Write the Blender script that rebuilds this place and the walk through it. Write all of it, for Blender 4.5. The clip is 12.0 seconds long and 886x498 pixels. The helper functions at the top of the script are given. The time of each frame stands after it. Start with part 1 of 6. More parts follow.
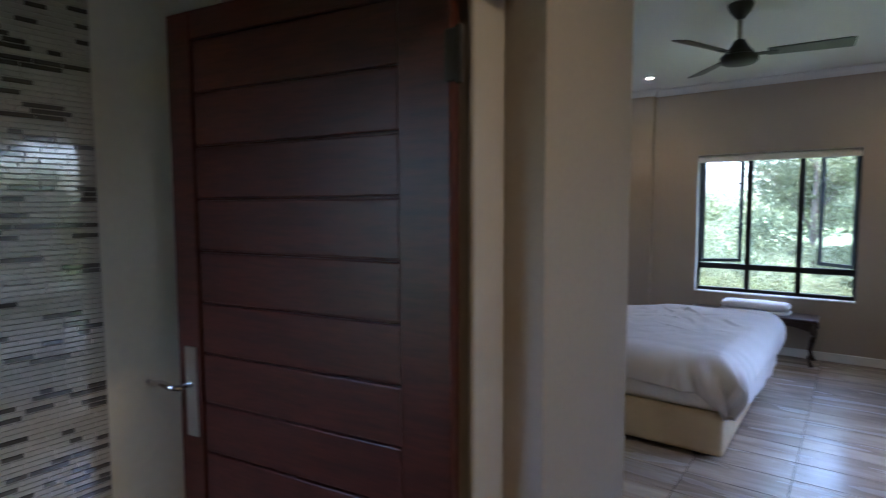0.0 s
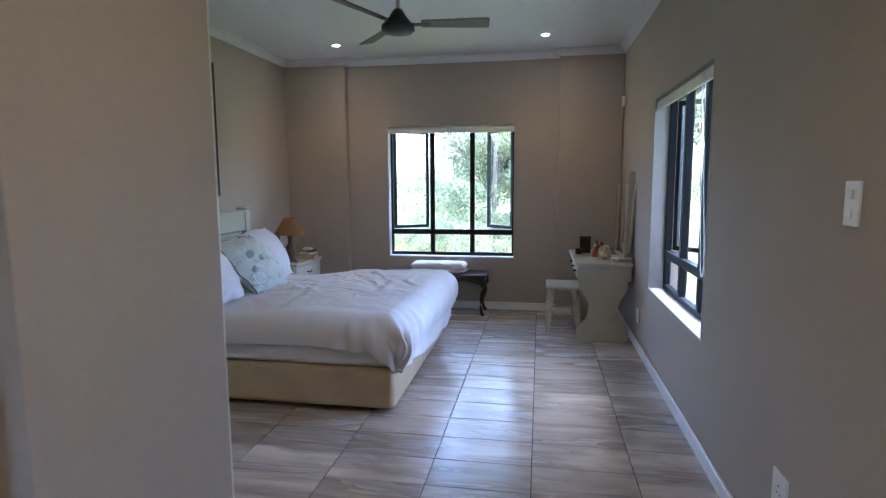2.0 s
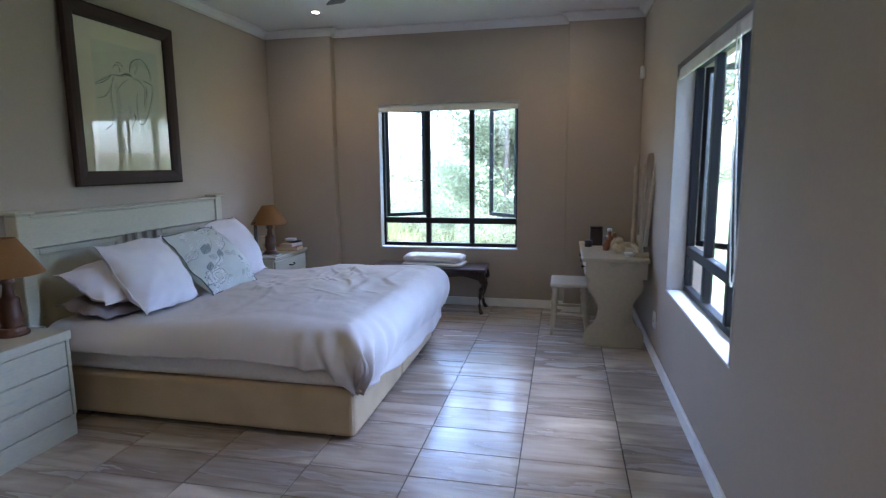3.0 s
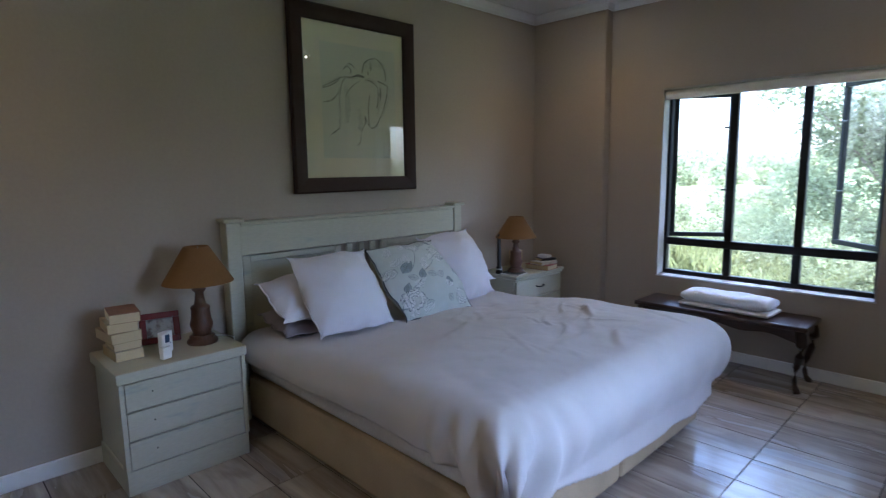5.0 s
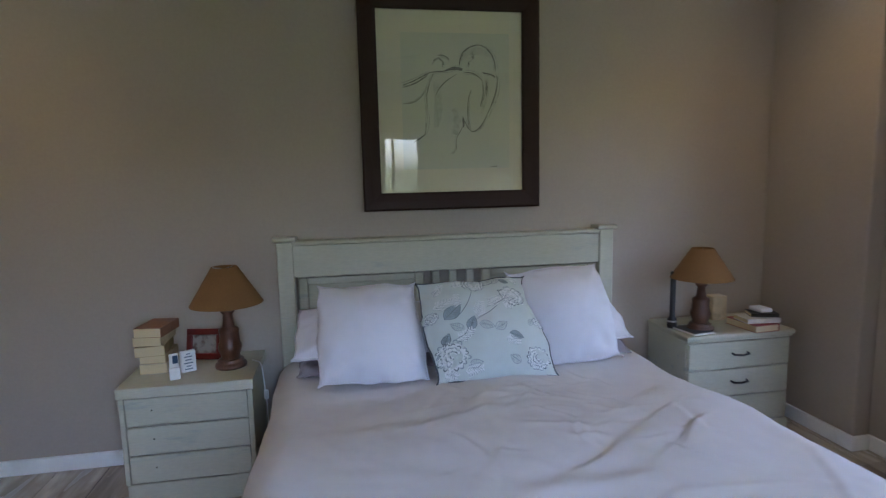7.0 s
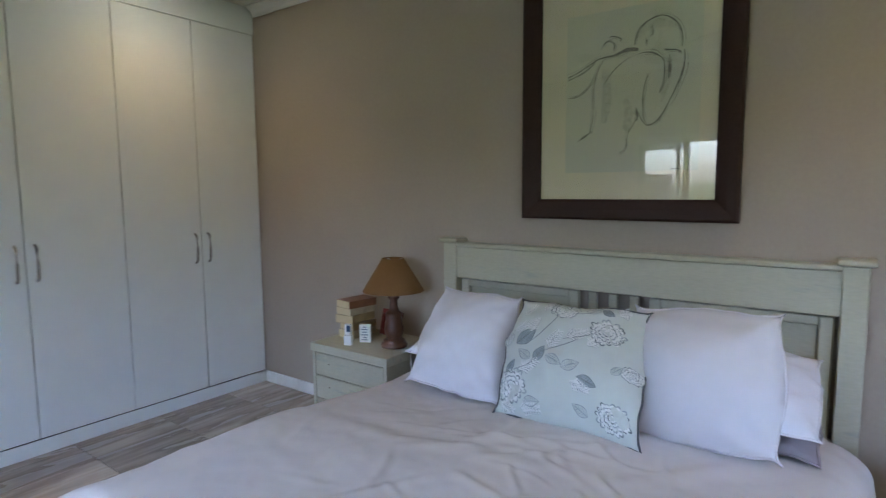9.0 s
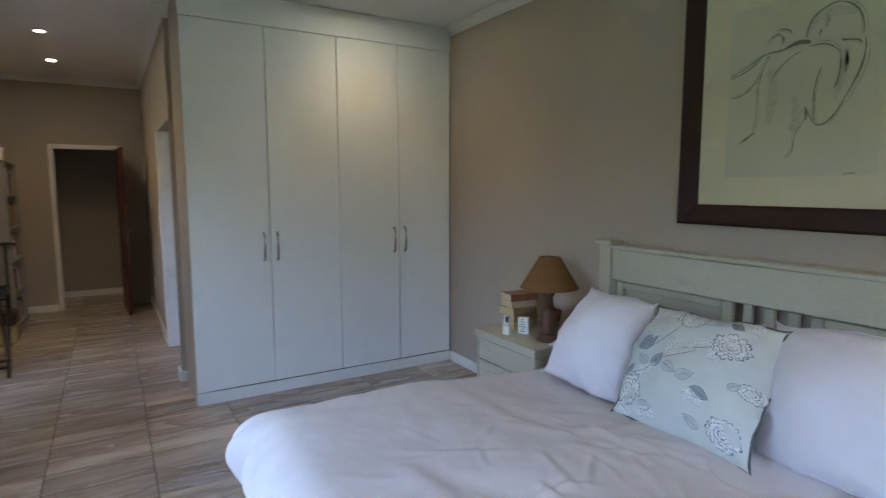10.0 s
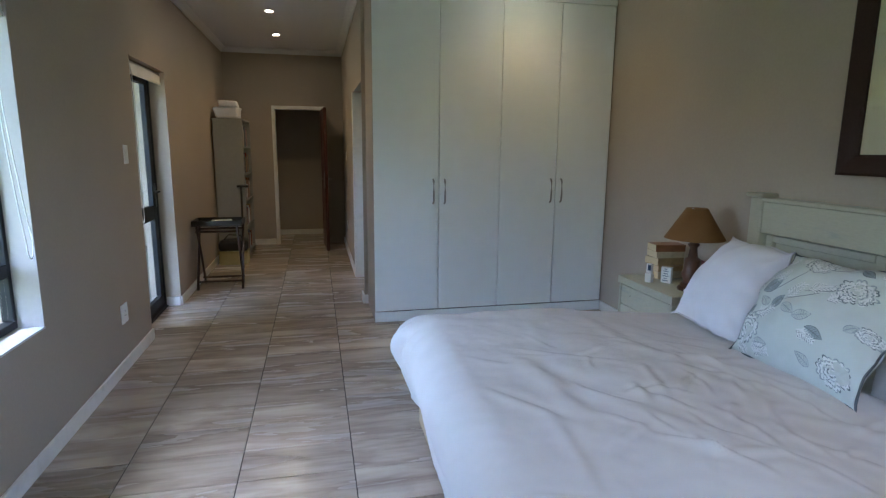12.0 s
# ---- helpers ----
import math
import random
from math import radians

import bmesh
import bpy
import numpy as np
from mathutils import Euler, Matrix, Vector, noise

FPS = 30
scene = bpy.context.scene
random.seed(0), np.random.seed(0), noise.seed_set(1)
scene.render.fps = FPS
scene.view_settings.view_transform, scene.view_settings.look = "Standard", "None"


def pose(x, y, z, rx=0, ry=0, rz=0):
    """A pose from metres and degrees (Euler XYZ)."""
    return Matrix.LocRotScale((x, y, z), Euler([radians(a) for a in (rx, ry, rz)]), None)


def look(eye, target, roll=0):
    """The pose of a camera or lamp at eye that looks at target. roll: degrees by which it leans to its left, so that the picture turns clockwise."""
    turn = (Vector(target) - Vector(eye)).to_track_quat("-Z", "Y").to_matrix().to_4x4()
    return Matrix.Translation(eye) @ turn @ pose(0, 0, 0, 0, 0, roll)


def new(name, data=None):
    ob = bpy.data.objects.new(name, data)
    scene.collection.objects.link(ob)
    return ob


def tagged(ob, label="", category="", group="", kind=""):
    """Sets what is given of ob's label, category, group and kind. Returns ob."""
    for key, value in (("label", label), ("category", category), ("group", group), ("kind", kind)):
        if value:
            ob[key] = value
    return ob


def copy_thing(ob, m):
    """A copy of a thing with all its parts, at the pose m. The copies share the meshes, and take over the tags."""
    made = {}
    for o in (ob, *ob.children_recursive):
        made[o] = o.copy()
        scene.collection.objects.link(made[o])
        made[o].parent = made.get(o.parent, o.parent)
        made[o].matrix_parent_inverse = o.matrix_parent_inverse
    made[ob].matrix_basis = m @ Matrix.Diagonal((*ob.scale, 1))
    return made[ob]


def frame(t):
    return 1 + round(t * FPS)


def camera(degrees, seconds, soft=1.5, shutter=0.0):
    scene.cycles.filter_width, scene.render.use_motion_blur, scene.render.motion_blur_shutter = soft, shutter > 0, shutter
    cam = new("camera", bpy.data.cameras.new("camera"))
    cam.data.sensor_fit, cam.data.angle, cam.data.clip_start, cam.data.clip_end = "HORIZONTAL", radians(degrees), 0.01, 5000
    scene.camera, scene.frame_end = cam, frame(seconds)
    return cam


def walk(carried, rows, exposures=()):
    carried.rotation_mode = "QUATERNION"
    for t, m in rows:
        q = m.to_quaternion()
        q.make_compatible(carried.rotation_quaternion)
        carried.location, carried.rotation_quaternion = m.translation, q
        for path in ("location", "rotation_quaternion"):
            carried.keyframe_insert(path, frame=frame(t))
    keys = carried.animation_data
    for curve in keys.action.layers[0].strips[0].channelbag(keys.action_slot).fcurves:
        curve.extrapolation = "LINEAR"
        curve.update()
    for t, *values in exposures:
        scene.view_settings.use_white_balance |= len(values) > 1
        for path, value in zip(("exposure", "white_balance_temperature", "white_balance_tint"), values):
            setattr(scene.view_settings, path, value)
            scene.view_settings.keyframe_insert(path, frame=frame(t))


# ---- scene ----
cam = camera(77.0, 12.0, soft=1.25, shutter=0.35)
PATH = [
    (0, (0.304, -0.163, 1.544), (-0.889, 1.435, 1.391), -0.2),
    (0.5, (0.438, -0.149, 1.57), (-0.449, 1.635, 1.396), -0.2),
    (1, (0.525, -0.098, 1.525), (-0.071, 1.803, 1.354), -0.2),
    (1.5, (0.566, -0.032, 1.496), (0.156, 1.916, 1.311), -0.1),
    (2, (0.598, 0.155, 1.461), (0.257, 2.111, 1.221), -0.3),
    (2.5, (0.674, 0.483, 1.458), (0.339, 2.434, 1.17), -0.4),
    (4.5, (0.9, 1.691, 1.487), (-0.286, 3.276, 1.203), -0.7),
    (5, (0.874, 2.025, 1.487), (-0.543, 3.408, 1.203), -0.7),
    (5.5, (0.843, 2.385, 1.48), (-0.718, 3.607, 1.209), -0.8),
    (6, (0.877, 2.775, 1.504), (-0.836, 3.77, 1.229), -0.9),
    (6.5, (0.863, 3.205, 1.546), (-0.986, 3.914, 1.269), -1.1),
    (8.5, (0.482, 5.003, 1.455), (-1.307, 4.135, 1.255), -0.7),
    (9, (0.311, 5.193, 1.488), (-1.296, 4.02, 1.279), -0.4),
    (9.5, (0.245, 5.413, 1.519), (-1.102, 3.95, 1.3), -0.3),
    (10, (0.19, 5.634, 1.529), (-0.827, 3.926, 1.306), -0.1),
    (10.5, (0.222, 5.846, 1.508), (-0.599, 4.035, 1.294), 0.2),
    (11, (0.223, 5.962, 1.477), (-0.412, 4.078, 1.259), 0.5),
    (11.5, (0.191, 6.034, 1.453), (-0.291, 4.114, 1.17), 0.5),
    (12, (0.197, 6.066, 1.452), (-0.24, 4.147, 1.097), 0.5),
]
SKY, SUN, BULB = 0.15, 0.9, 2.6
EXPOSURES = [(0.0, 4.1, 5020, 12), (0.5, 4.3, 5010, 12), (1.0, 4.5, 5000, 12), (1.5, 4.6, 5000, 12), (2.5, 4.55, 5000, 13), (4.5, 4.22, 5080, 13), (5.5, 3.92, 5130, 13), (6.5, 4.15, 5210, 13), (8.5, 4.57, 5380, 12), (10.5, 4.55, 5350, 9), (12.0, 4.45, 5310, 6)]
walk(cam, [(t, look(eye, target, roll)) for t, eye, target, roll in PATH], EXPOSURES)

# ---------------------------------------------------------------- light
world = bpy.data.worlds.new("overcast_sky")
scene.world = world
world.use_nodes = True
wn, wl = world.node_tree.nodes, world.node_tree.links
wn.clear()
w_out, w_bg, w_sky = wn.new("ShaderNodeOutputWorld"), wn.new("ShaderNodeBackground"), wn.new("ShaderNodeTexSky")
w_sky.sky_type = "NISHITA"
w_sky.sun_disc = False
w_sky.sun_elevation, w_sky.sun_rotation = radians(75), radians(72)
w_sky.air_density, w_sky.dust_density, w_sky.ozone_density = 1.0, 4.0, 1.0
w_bg.inputs["Strength"].default_value = SKY
wl.new(w_sky.outputs[0], w_bg.inputs[0])
wl.new(w_bg.outputs[0], w_out.inputs[0])

sun = new("sun", bpy.data.lights.new("sun", "SUN"))
sun.data.energy, sun.data.angle, sun.data.color = SUN, radians(12), (1.0, 0.96, 0.9)
sun.rotation_euler = look((0, 0, 0), (math.sin(radians(72)) * -0.268, math.cos(radians(72)) * -0.268, -1)).to_euler()


DOWNLIGHTS = [(-1.47, 5.75), (0.625, 5.72), (0.62, 0.95), (0.62, -0.30), (0.63, -1.57), (-1.48, 2.04)]
for (x, y), level in zip(DOWNLIGHTS, (0.7, 0.6, 1.1, 0.9, 0.8, 0.55)):
    lamp = new("downlight_bulb", bpy.data.lights.new("downlight_bulb", "SPOT"))
    lamp.data.energy, lamp.data.color = BULB * level, (1.0, 0.56, 0.18)
    lamp.data.spot_size, lamp.data.spot_blend, lamp.data.shadow_soft_size = radians(128), 1.0, 0.03
    lamp.location = (x, y, 2.84)

# ---------------------------------------------------------------- materials
def mat(name, color=(0.5, 0.5, 0.5), rough=0.6, metal=0.0, grain=None, bump=None, second=None, coat=0.0, spec=0.5, random_piece=0.0, stretch=(1, 1, 1), space="Object"):
    """A Principled material. grain: (scale, amount) of fine tone variation; second: (scale, colour, low, high) of larger blotches;
    bump: (scale, height in metres); random_piece: tone change from piece to piece."""
    m = bpy.data.materials.new(name)
    m.use_nodes = True
    n, l = m.node_tree.nodes, m.node_tree.links
    b = n["Principled BSDF"]
    b.inputs["Roughness"].default_value = rough
    b.inputs["Metallic"].default_value = metal
    b.inputs["Specular IOR Level"].default_value = spec
    b.inputs["Coat Weight"].default_value = coat
    b.inputs["Coat Roughness"].default_value = 0.08
    tc, mp = n.new("ShaderNodeTexCoord"), n.new("ShaderNodeMapping")
    mp.inputs["Scale"].default_value = stretch
    l.new(tc.outputs[space], mp.inputs[0])
    rgb = n.new("ShaderNodeRGB")
    rgb.outputs[0].default_value = (*color, 1)
    out = rgb.outputs[0]
    if second:
        t = n.new("ShaderNodeTexNoise")
        t.inputs["Scale"].default_value, t.inputs["Detail"].default_value = second[0], 4
        l.new(mp.outputs[0], t.inputs[0])
        r = n.new("ShaderNodeMapRange")
        r.inputs[1].default_value, r.inputs[2].default_value = second[2], second[3]
        l.new(t.outputs[0], r.inputs[0])
        mx = n.new("ShaderNodeMix")
        mx.data_type = "RGBA"
        mx.inputs[7].default_value = (*second[1], 1)
        l.new(r.outputs[0], mx.inputs[0])
        l.new(out, mx.inputs[6])
        out = mx.outputs[2]
    if grain or random_piece:
        hsv = n.new("ShaderNodeHueSaturation")
        l.new(out, hsv.inputs["Color"])
        out = hsv.outputs[0]
        value = None
        if grain:
            t = n.new("ShaderNodeTexNoise")
            t.inputs["Scale"].default_value, t.inputs["Detail"].default_value = grain[0], 6
            l.new(mp.outputs[0], t.inputs[0])
            r = n.new("ShaderNodeMapRange")
            r.inputs[1].default_value, r.inputs[2].default_value = 0.25, 0.75
            r.inputs[3].default_value, r.inputs[4].default_value = 1 - grain[1], 1 + grain[1]
            l.new(t.outputs[0], r.inputs[0])
            value = r.outputs[0]
        if random_piece:
            oi = n.new("ShaderNodeObjectInfo")
            r = n.new("ShaderNodeMapRange")
            r.inputs[3].default_value, r.inputs[4].default_value = 1 - random_piece, 1 + random_piece
            l.new(oi.outputs["Random"], r.inputs[0])
            if value is None:
                value = r.outputs[0]
            else:
                mm = n.new("ShaderNodeMath")
                mm.operation = "MULTIPLY"
                l.new(value, mm.inputs[0])
                l.new(r.outputs[0], mm.inputs[1])
                value = mm.outputs[0]
        l.new(value, hsv.inputs["Value"])
    l.new(out, b.inputs["Base Color"])
    if bump:
        t = n.new("ShaderNodeTexNoise")
        t.inputs["Scale"].default_value, t.inputs["Detail"].default_value = bump[0], 5
        l.new(mp.outputs[0], t.inputs[0])
        bp = n.new("ShaderNodeBump")
        bp.inputs["Strength"].default_value, bp.inputs["Distance"].default_value = 1.0, bump[1]
        l.new(t.outputs[0], bp.inputs["Height"])
        l.new(bp.outputs[0], b.inputs["Normal"])
    return m


def glowing(name, color, strength):
    m = bpy.data.materials.new(name)
    m.use_nodes = True
    b = m.node_tree.nodes["Principled BSDF"]
    b.inputs["Emission Color"].default_value, b.inputs["Emission Strength"].default_value = (*color, 1), strength
    b.inputs["Base Color"].default_value = (0.8, 0.8, 0.8, 1)
    return m


def glass(name, rough=0.0, tint=(1, 1, 1)):
    """Clear pane: see-through, with gloss that rises towards grazing angles."""
    m = bpy.data.materials.new(name)
    m.use_nodes = True
    n, l = m.node_tree.nodes, m.node_tree.links
    n.remove(n["Principled BSDF"])
    tr, gl, lw, mx = n.new("ShaderNodeBsdfTransparent"), n.new("ShaderNodeBsdfGlossy"), n.new("ShaderNodeLayerWeight"), n.new("ShaderNodeMixShader")
    pw, mr = n.new("ShaderNodeMath"), n.new("ShaderNodeMapRange")
    tr.inputs[0].default_value = (*tint, 1)
    gl.inputs["Roughness"].default_value = rough
    lw.inputs[0].default_value = 0.5
    pw.operation, pw.inputs[1].default_value = "POWER", 4.0
    mr.inputs[3].default_value, mr.inputs[4].default_value = 0.04, 0.38
    l.new(lw.outputs["Facing"], pw.inputs[0])
    l.new(pw.outputs[0], mr.inputs[0])
    l.new(mr.outputs[0], mx.inputs[0])
    l.new(tr.outputs[0], mx.inputs[1])
    l.new(gl.outputs[0], mx.inputs[2])
    l.new(mx.outputs[0], n["Material Output"].inputs[0])
    return m


def tile_material():
    """Glazed porcelain with a printed, streaky wood pattern along its long side."""
    m = mat("wood_look_tile", (0.48, 0.415, 0.345), 0.3, random_piece=0.28, spec=0.8)
    n, l = m.node_tree.nodes, m.node_tree.links
    b = n["Principled BSDF"]
    old = b.inputs["Base Color"].links[0].from_socket
    tc, oi = n.new("ShaderNodeTexCoord"), n.new("ShaderNodeObjectInfo")
    off = n.new("ShaderNodeVectorMath")
    off.operation = "MULTIPLY_ADD"
    off.inputs[1].default_value = (1, 1, 1)
    rnd = n.new("ShaderNodeCombineXYZ")
    mul = n.new("ShaderNodeMath")
    mul.operation = "MULTIPLY"
    mul.inputs[1].default_value = 90
    l.new(oi.outputs["Random"], mul.inputs[0])
    for k in range(3):
        l.new(mul.outputs[0], rnd.inputs[k])
    l.new(tc.outputs["Object"], off.inputs[0])
    l.new(rnd.outputs[0], off.inputs[2])
    facs = []
    for scale, (lo, hi) in (((1.1, 7.5, 1), (0.38, 0.64)), ((3, 30, 1), (0.38, 0.68)), ((2.6, 5.5, 1), (0.50, 0.70))):
        mp, t, r = n.new("ShaderNodeMapping"), n.new("ShaderNodeTexNoise"), n.new("ShaderNodeMapRange")
        mp.inputs["Scale"].default_value = scale
        t.inputs["Scale"].default_value, t.inputs["Detail"].default_value = 1.0, 5
        t.inputs["Distortion"].default_value = 0.6
        r.inputs[1].default_value, r.inputs[2].default_value = lo, hi
        l.new(off.outputs[0], mp.inputs[0])
        l.new(mp.outputs[0], t.inputs[0])
        l.new(t.outputs[0], r.inputs[0])
        facs.append(r.outputs[0])
    cur = old
    for fac, colr, amount in ((facs[0], (0.18, 0.145, 0.12), 0.9), (facs[1], (0.57, 0.515, 0.455), 0.3), (facs[2], (0.25, 0.205, 0.165), 0.55)):
        mx, mm = n.new("ShaderNodeMix"), n.new("ShaderNodeMath")
        mx.data_type = "RGBA"
        mm.operation = "MULTIPLY"
        mm.inputs[1].default_value = amount
        l.new(fac, mm.inputs[0])
        l.new(mm.outputs[0], mx.inputs[0])
        l.new(cur, mx.inputs[6])
        mx.inputs[7].default_value = (*colr, 1)
        cur = mx.outputs[2]
    l.new(cur, b.inputs["Base Color"])
    rr = n.new("ShaderNodeMapRange")
    rr.inputs[3].default_value, rr.inputs[4].default_value = 0.17, 0.3
    l.new(facs[0], rr.inputs[0])
    l.new(rr.outputs[0], b.inputs["Roughness"])
    bp = n.new("ShaderNodeBump")
    bp.inputs["Strength"].default_value, bp.inputs["Distance"].default_value = 0.6, 0.0006
    l.new(facs[1], bp.inputs["Height"])
    l.new(bp.outputs[0], b.inputs["Normal"])
    return m


WALL = mat("taupe_wall_paint", (0.41, 0.352, 0.288), 0.75, grain=(60, 0.03), second=(1.2, (0.385, 0.332, 0.272), 0.4, 0.7), bump=(220, 0.0006), spec=0.3)
NIB = mat("pale_greige_panel", (0.40, 0.355, 0.30), 0.7, grain=(60, 0.03), second=(1.2, (0.38, 0.335, 0.28), 0.4, 0.7), bump=(220, 0.0005), spec=0.3)
CEIL = mat("white_ceiling_paint", (0.70, 0.70, 0.68), 0.85, grain=(40, 0.02), bump=(180, 0.0005))
TRIM = mat("white_gloss_trim", (0.8, 0.79, 0.77), 0.35, grain=(25, 0.03), second=(4, (0.6, 0.59, 0.57), 0.55, 0.8))
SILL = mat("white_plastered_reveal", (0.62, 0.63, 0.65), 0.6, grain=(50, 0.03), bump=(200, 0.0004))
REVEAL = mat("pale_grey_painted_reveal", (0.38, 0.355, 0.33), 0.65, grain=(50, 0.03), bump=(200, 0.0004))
FRAMEP = mat("cream_white_door_frame_paint", (0.52, 0.48, 0.41), 0.4, grain=(25, 0.03), second=(4, (0.46, 0.42, 0.35), 0.55, 0.8))
CREAMW = mat("cream_bathroom_paint", (0.80, 0.79, 0.65), 0.6, grain=(40, 0.03), second=(1.5, (0.75, 0.74, 0.61), 0.4, 0.7))
CUPB = mat("white_melamine", (0.80, 0.835, 0.83), 0.42, grain=(8, 0.015), bump=(400, 0.0001))
ALU = mat("charcoal_powder_coated_aluminium", (0.011, 0.012, 0.015), 0.55, grain=(300, 0.1), spec=0.3)
GLASS = glass("clear_glass")
TILE = tile_material()
GROUT = mat("dark_grout", (0.02, 0.018, 0.017), 0.9, grain=(80, 0.2))
BRUSHED = mat("brushed_steel", (0.55, 0.55, 0.55), 0.3, metal=1.0, grain=(200, 0.08))
HANDLE = mat("satin_nickel_handle", (0.28, 0.28, 0.27), 0.35, metal=0.9, grain=(200, 0.08))
CHROME = mat("chrome", (0.75, 0.75, 0.76), 0.12, metal=1.0)
MAHOG = mat("dark_mahogany_door", (0.075, 0.017, 0.0095), 0.38, spec=0.4, grain=(14, 0.3), second=(5, (0.052, 0.0135, 0.0085), 0.4, 0.7), stretch=(1, 8, 8), bump=(60, 0.0003))
DARKWOOD = mat("dark_polished_wood", (0.035, 0.016, 0.012), 0.28, grain=(22, 0.3), second=(9, (0.018, 0.009, 0.007), 0.4, 0.7), stretch=(1, 6, 6))
SAGE = mat("distressed_sage_paint", (0.47, 0.455, 0.35), 0.55, grain=(30, 0.06), second=(3.5, (0.34, 0.36, 0.33), 0.63, 0.78), stretch=(5, 1, 5), bump=(70, 0.0004))
CREAMP = mat("cream_chalk_paint", (0.45, 0.395, 0.29), 0.55, grain=(30, 0.06), second=(5, (0.35, 0.31, 0.235), 0.58, 0.75), bump=(90, 0.0003))
LINEN = mat("white_cotton_duvet", (0.64, 0.61, 0.60), 0.9, grain=(9, 0.025), bump=(420, 0.0005), spec=0.15)
PILLOW = mat("white_cotton_pillowcase", (0.67, 0.65, 0.69), 0.9, grain=(12, 0.02), bump=(500, 0.0004), spec=0.15)
GREYLINEN = mat("grey_pillowcase", (0.30, 0.27, 0.29), 0.9, grain=(14, 0.05), spec=0.15)
FLORAL = mat("pale_green_grey_cotton", (0.58, 0.615, 0.585), 0.9, grain=(14, 0.04), second=(4.5, (0.58, 0.52, 0.44), 0.62, 0.78), bump=(500, 0.0004), spec=0.15)
DIVAN = mat("beige_divan_cloth", (0.47, 0.375, 0.24), 0.85, grain=(120, 0.05), second=(3, (0.39, 0.31, 0.205), 0.4, 0.7), bump=(500, 0.0005), spec=0.2)
MATTRESS = mat("cream_mattress_cloth", (0.68, 0.64, 0.60), 0.9, grain=(60, 0.05), spec=0.2)
SHADE = mat("tan_lampshade_cloth", (0.19, 0.10, 0.036), 0.85, grain=(150, 0.08), bump=(500, 0.0005), spec=0.2)
LAMPWOOD = mat("turned_brown_wood", (0.09, 0.038, 0.02), 0.35, grain=(30, 0.25), stretch=(6, 6, 1))
PAPER = mat("yellowed_paper", (0.62, 0.50, 0.30), 0.85, grain=(200, 0.12), stretch=(1, 1, 30))
WHITEPL = mat("white_plastic", (0.75, 0.75, 0.74), 0.4, grain=(30, 0.02))
BLACKPL = mat("black_plastic", (0.015, 0.015, 0.016), 0.35, grain=(60, 0.1))
TOWEL = mat("white_towelling", (0.74, 0.74, 0.78), 0.95, grain=(80, 0.06), bump=(260, 0.003), spec=0.1)
MIRROR = mat("mirror_silver", (0.85, 0.86, 0.86), 0.02, metal=1.0)


# ---------------------------------------------------------------- helpers of this scene
def link(ob, parent):
    if parent is not None:
        ob.parent = parent
    return ob


def mesh_of(bm, name, material, smooth=False):
    me = bpy.data.meshes.new(name)
    bmesh.ops.recalc_face_normals(bm, faces=bm.faces)
    bm.to_mesh(me)
    bm.free()
    for mm in (material if isinstance(material, (list, tuple)) else [material]):
        me.materials.append(mm)
    if smooth:
        for p in me.polygons:
            p.use_smooth = True
    return me


def part(name, bm, material, parent=None, label="", smooth=False, at=None):
    ob = new(name, mesh_of(bm, name, material, smooth))
    link(ob, parent)
    if at is not None:
        ob.matrix_local = at
    if label:
        tagged(ob, label)
    return ob


def thing(name, label, category, m=None, group=""):
    """An Empty at a thing's base."""
    ob = new(name)
    ob.empty_display_size = 0.1
    if m is not None:
        ob.matrix_world = m
    return tagged(ob, label, category, group)


def box(bm, lo, hi, bevel=0.0, seg=1):
    lo, hi = Vector(lo), Vector(hi)
    r = bmesh.ops.create_cube(bm, size=1.0, matrix=Matrix.Translation((lo + hi) / 2) @ Matrix.Diagonal((*(hi - lo), 1)))
    if bevel:
        es = list({e for v in r["verts"] for e in v.link_edges})
        bmesh.ops.bevel(bm, geom=es, offset=bevel, segments=seg, affect="EDGES", profile=0.5)
    return bm


def boxes(*items, bevel=0.0, seg=1):
    bm = bmesh.new()
    for lo, hi in items:
        box(bm, lo, hi, bevel, seg)
    return bm


def turned(profile, seg=20, cap=True):
    """A body of revolution round z from (radius, height) pairs."""
    bm = bmesh.new()
    rings = []
    for r, z in profile:
        rings.append([bm.verts.new((r * math.cos(a), r * math.sin(a), z)) for a in (2 * math.pi * k / seg for k in range(seg))])
    for a, b in zip(rings, rings[1:]):
        for k in range(seg):
            bm.faces.new((a[k], a[(k + 1) % seg], b[(k + 1) % seg], b[k]))
    if cap:
        bm.faces.new(rings[0][::-1])
        bm.faces.new(rings[-1])
    return bm


def tube(points, radius, seg=8, closed=False):
    """A round bar through points."""
    bm = bmesh.new()
    pts = [Vector(p) for p in points]
    rings = []
    for i, p in enumerate(pts):
        d = (pts[min(i + 1, len(pts) - 1)] - pts[max(i - 1, 0)]).normalized()
        q = d.to_track_quat("Z", "Y")
        r = radius[i] if isinstance(radius, (list, tuple)) else radius
        rings.append([bm.verts.new(p + q @ Vector((r * math.cos(a), r * math.sin(a), 0))) for a in (2 * math.pi * k / seg for k in range(seg))])
    for a, b in zip(rings, rings[1:]):
        for k in range(seg):
            bm.faces.new((a[k], a[(k + 1) % seg], b[(k + 1) % seg], b[k]))
    bm.faces.new(rings[0][::-1])
    bm.faces.new(rings[-1])
    return bm


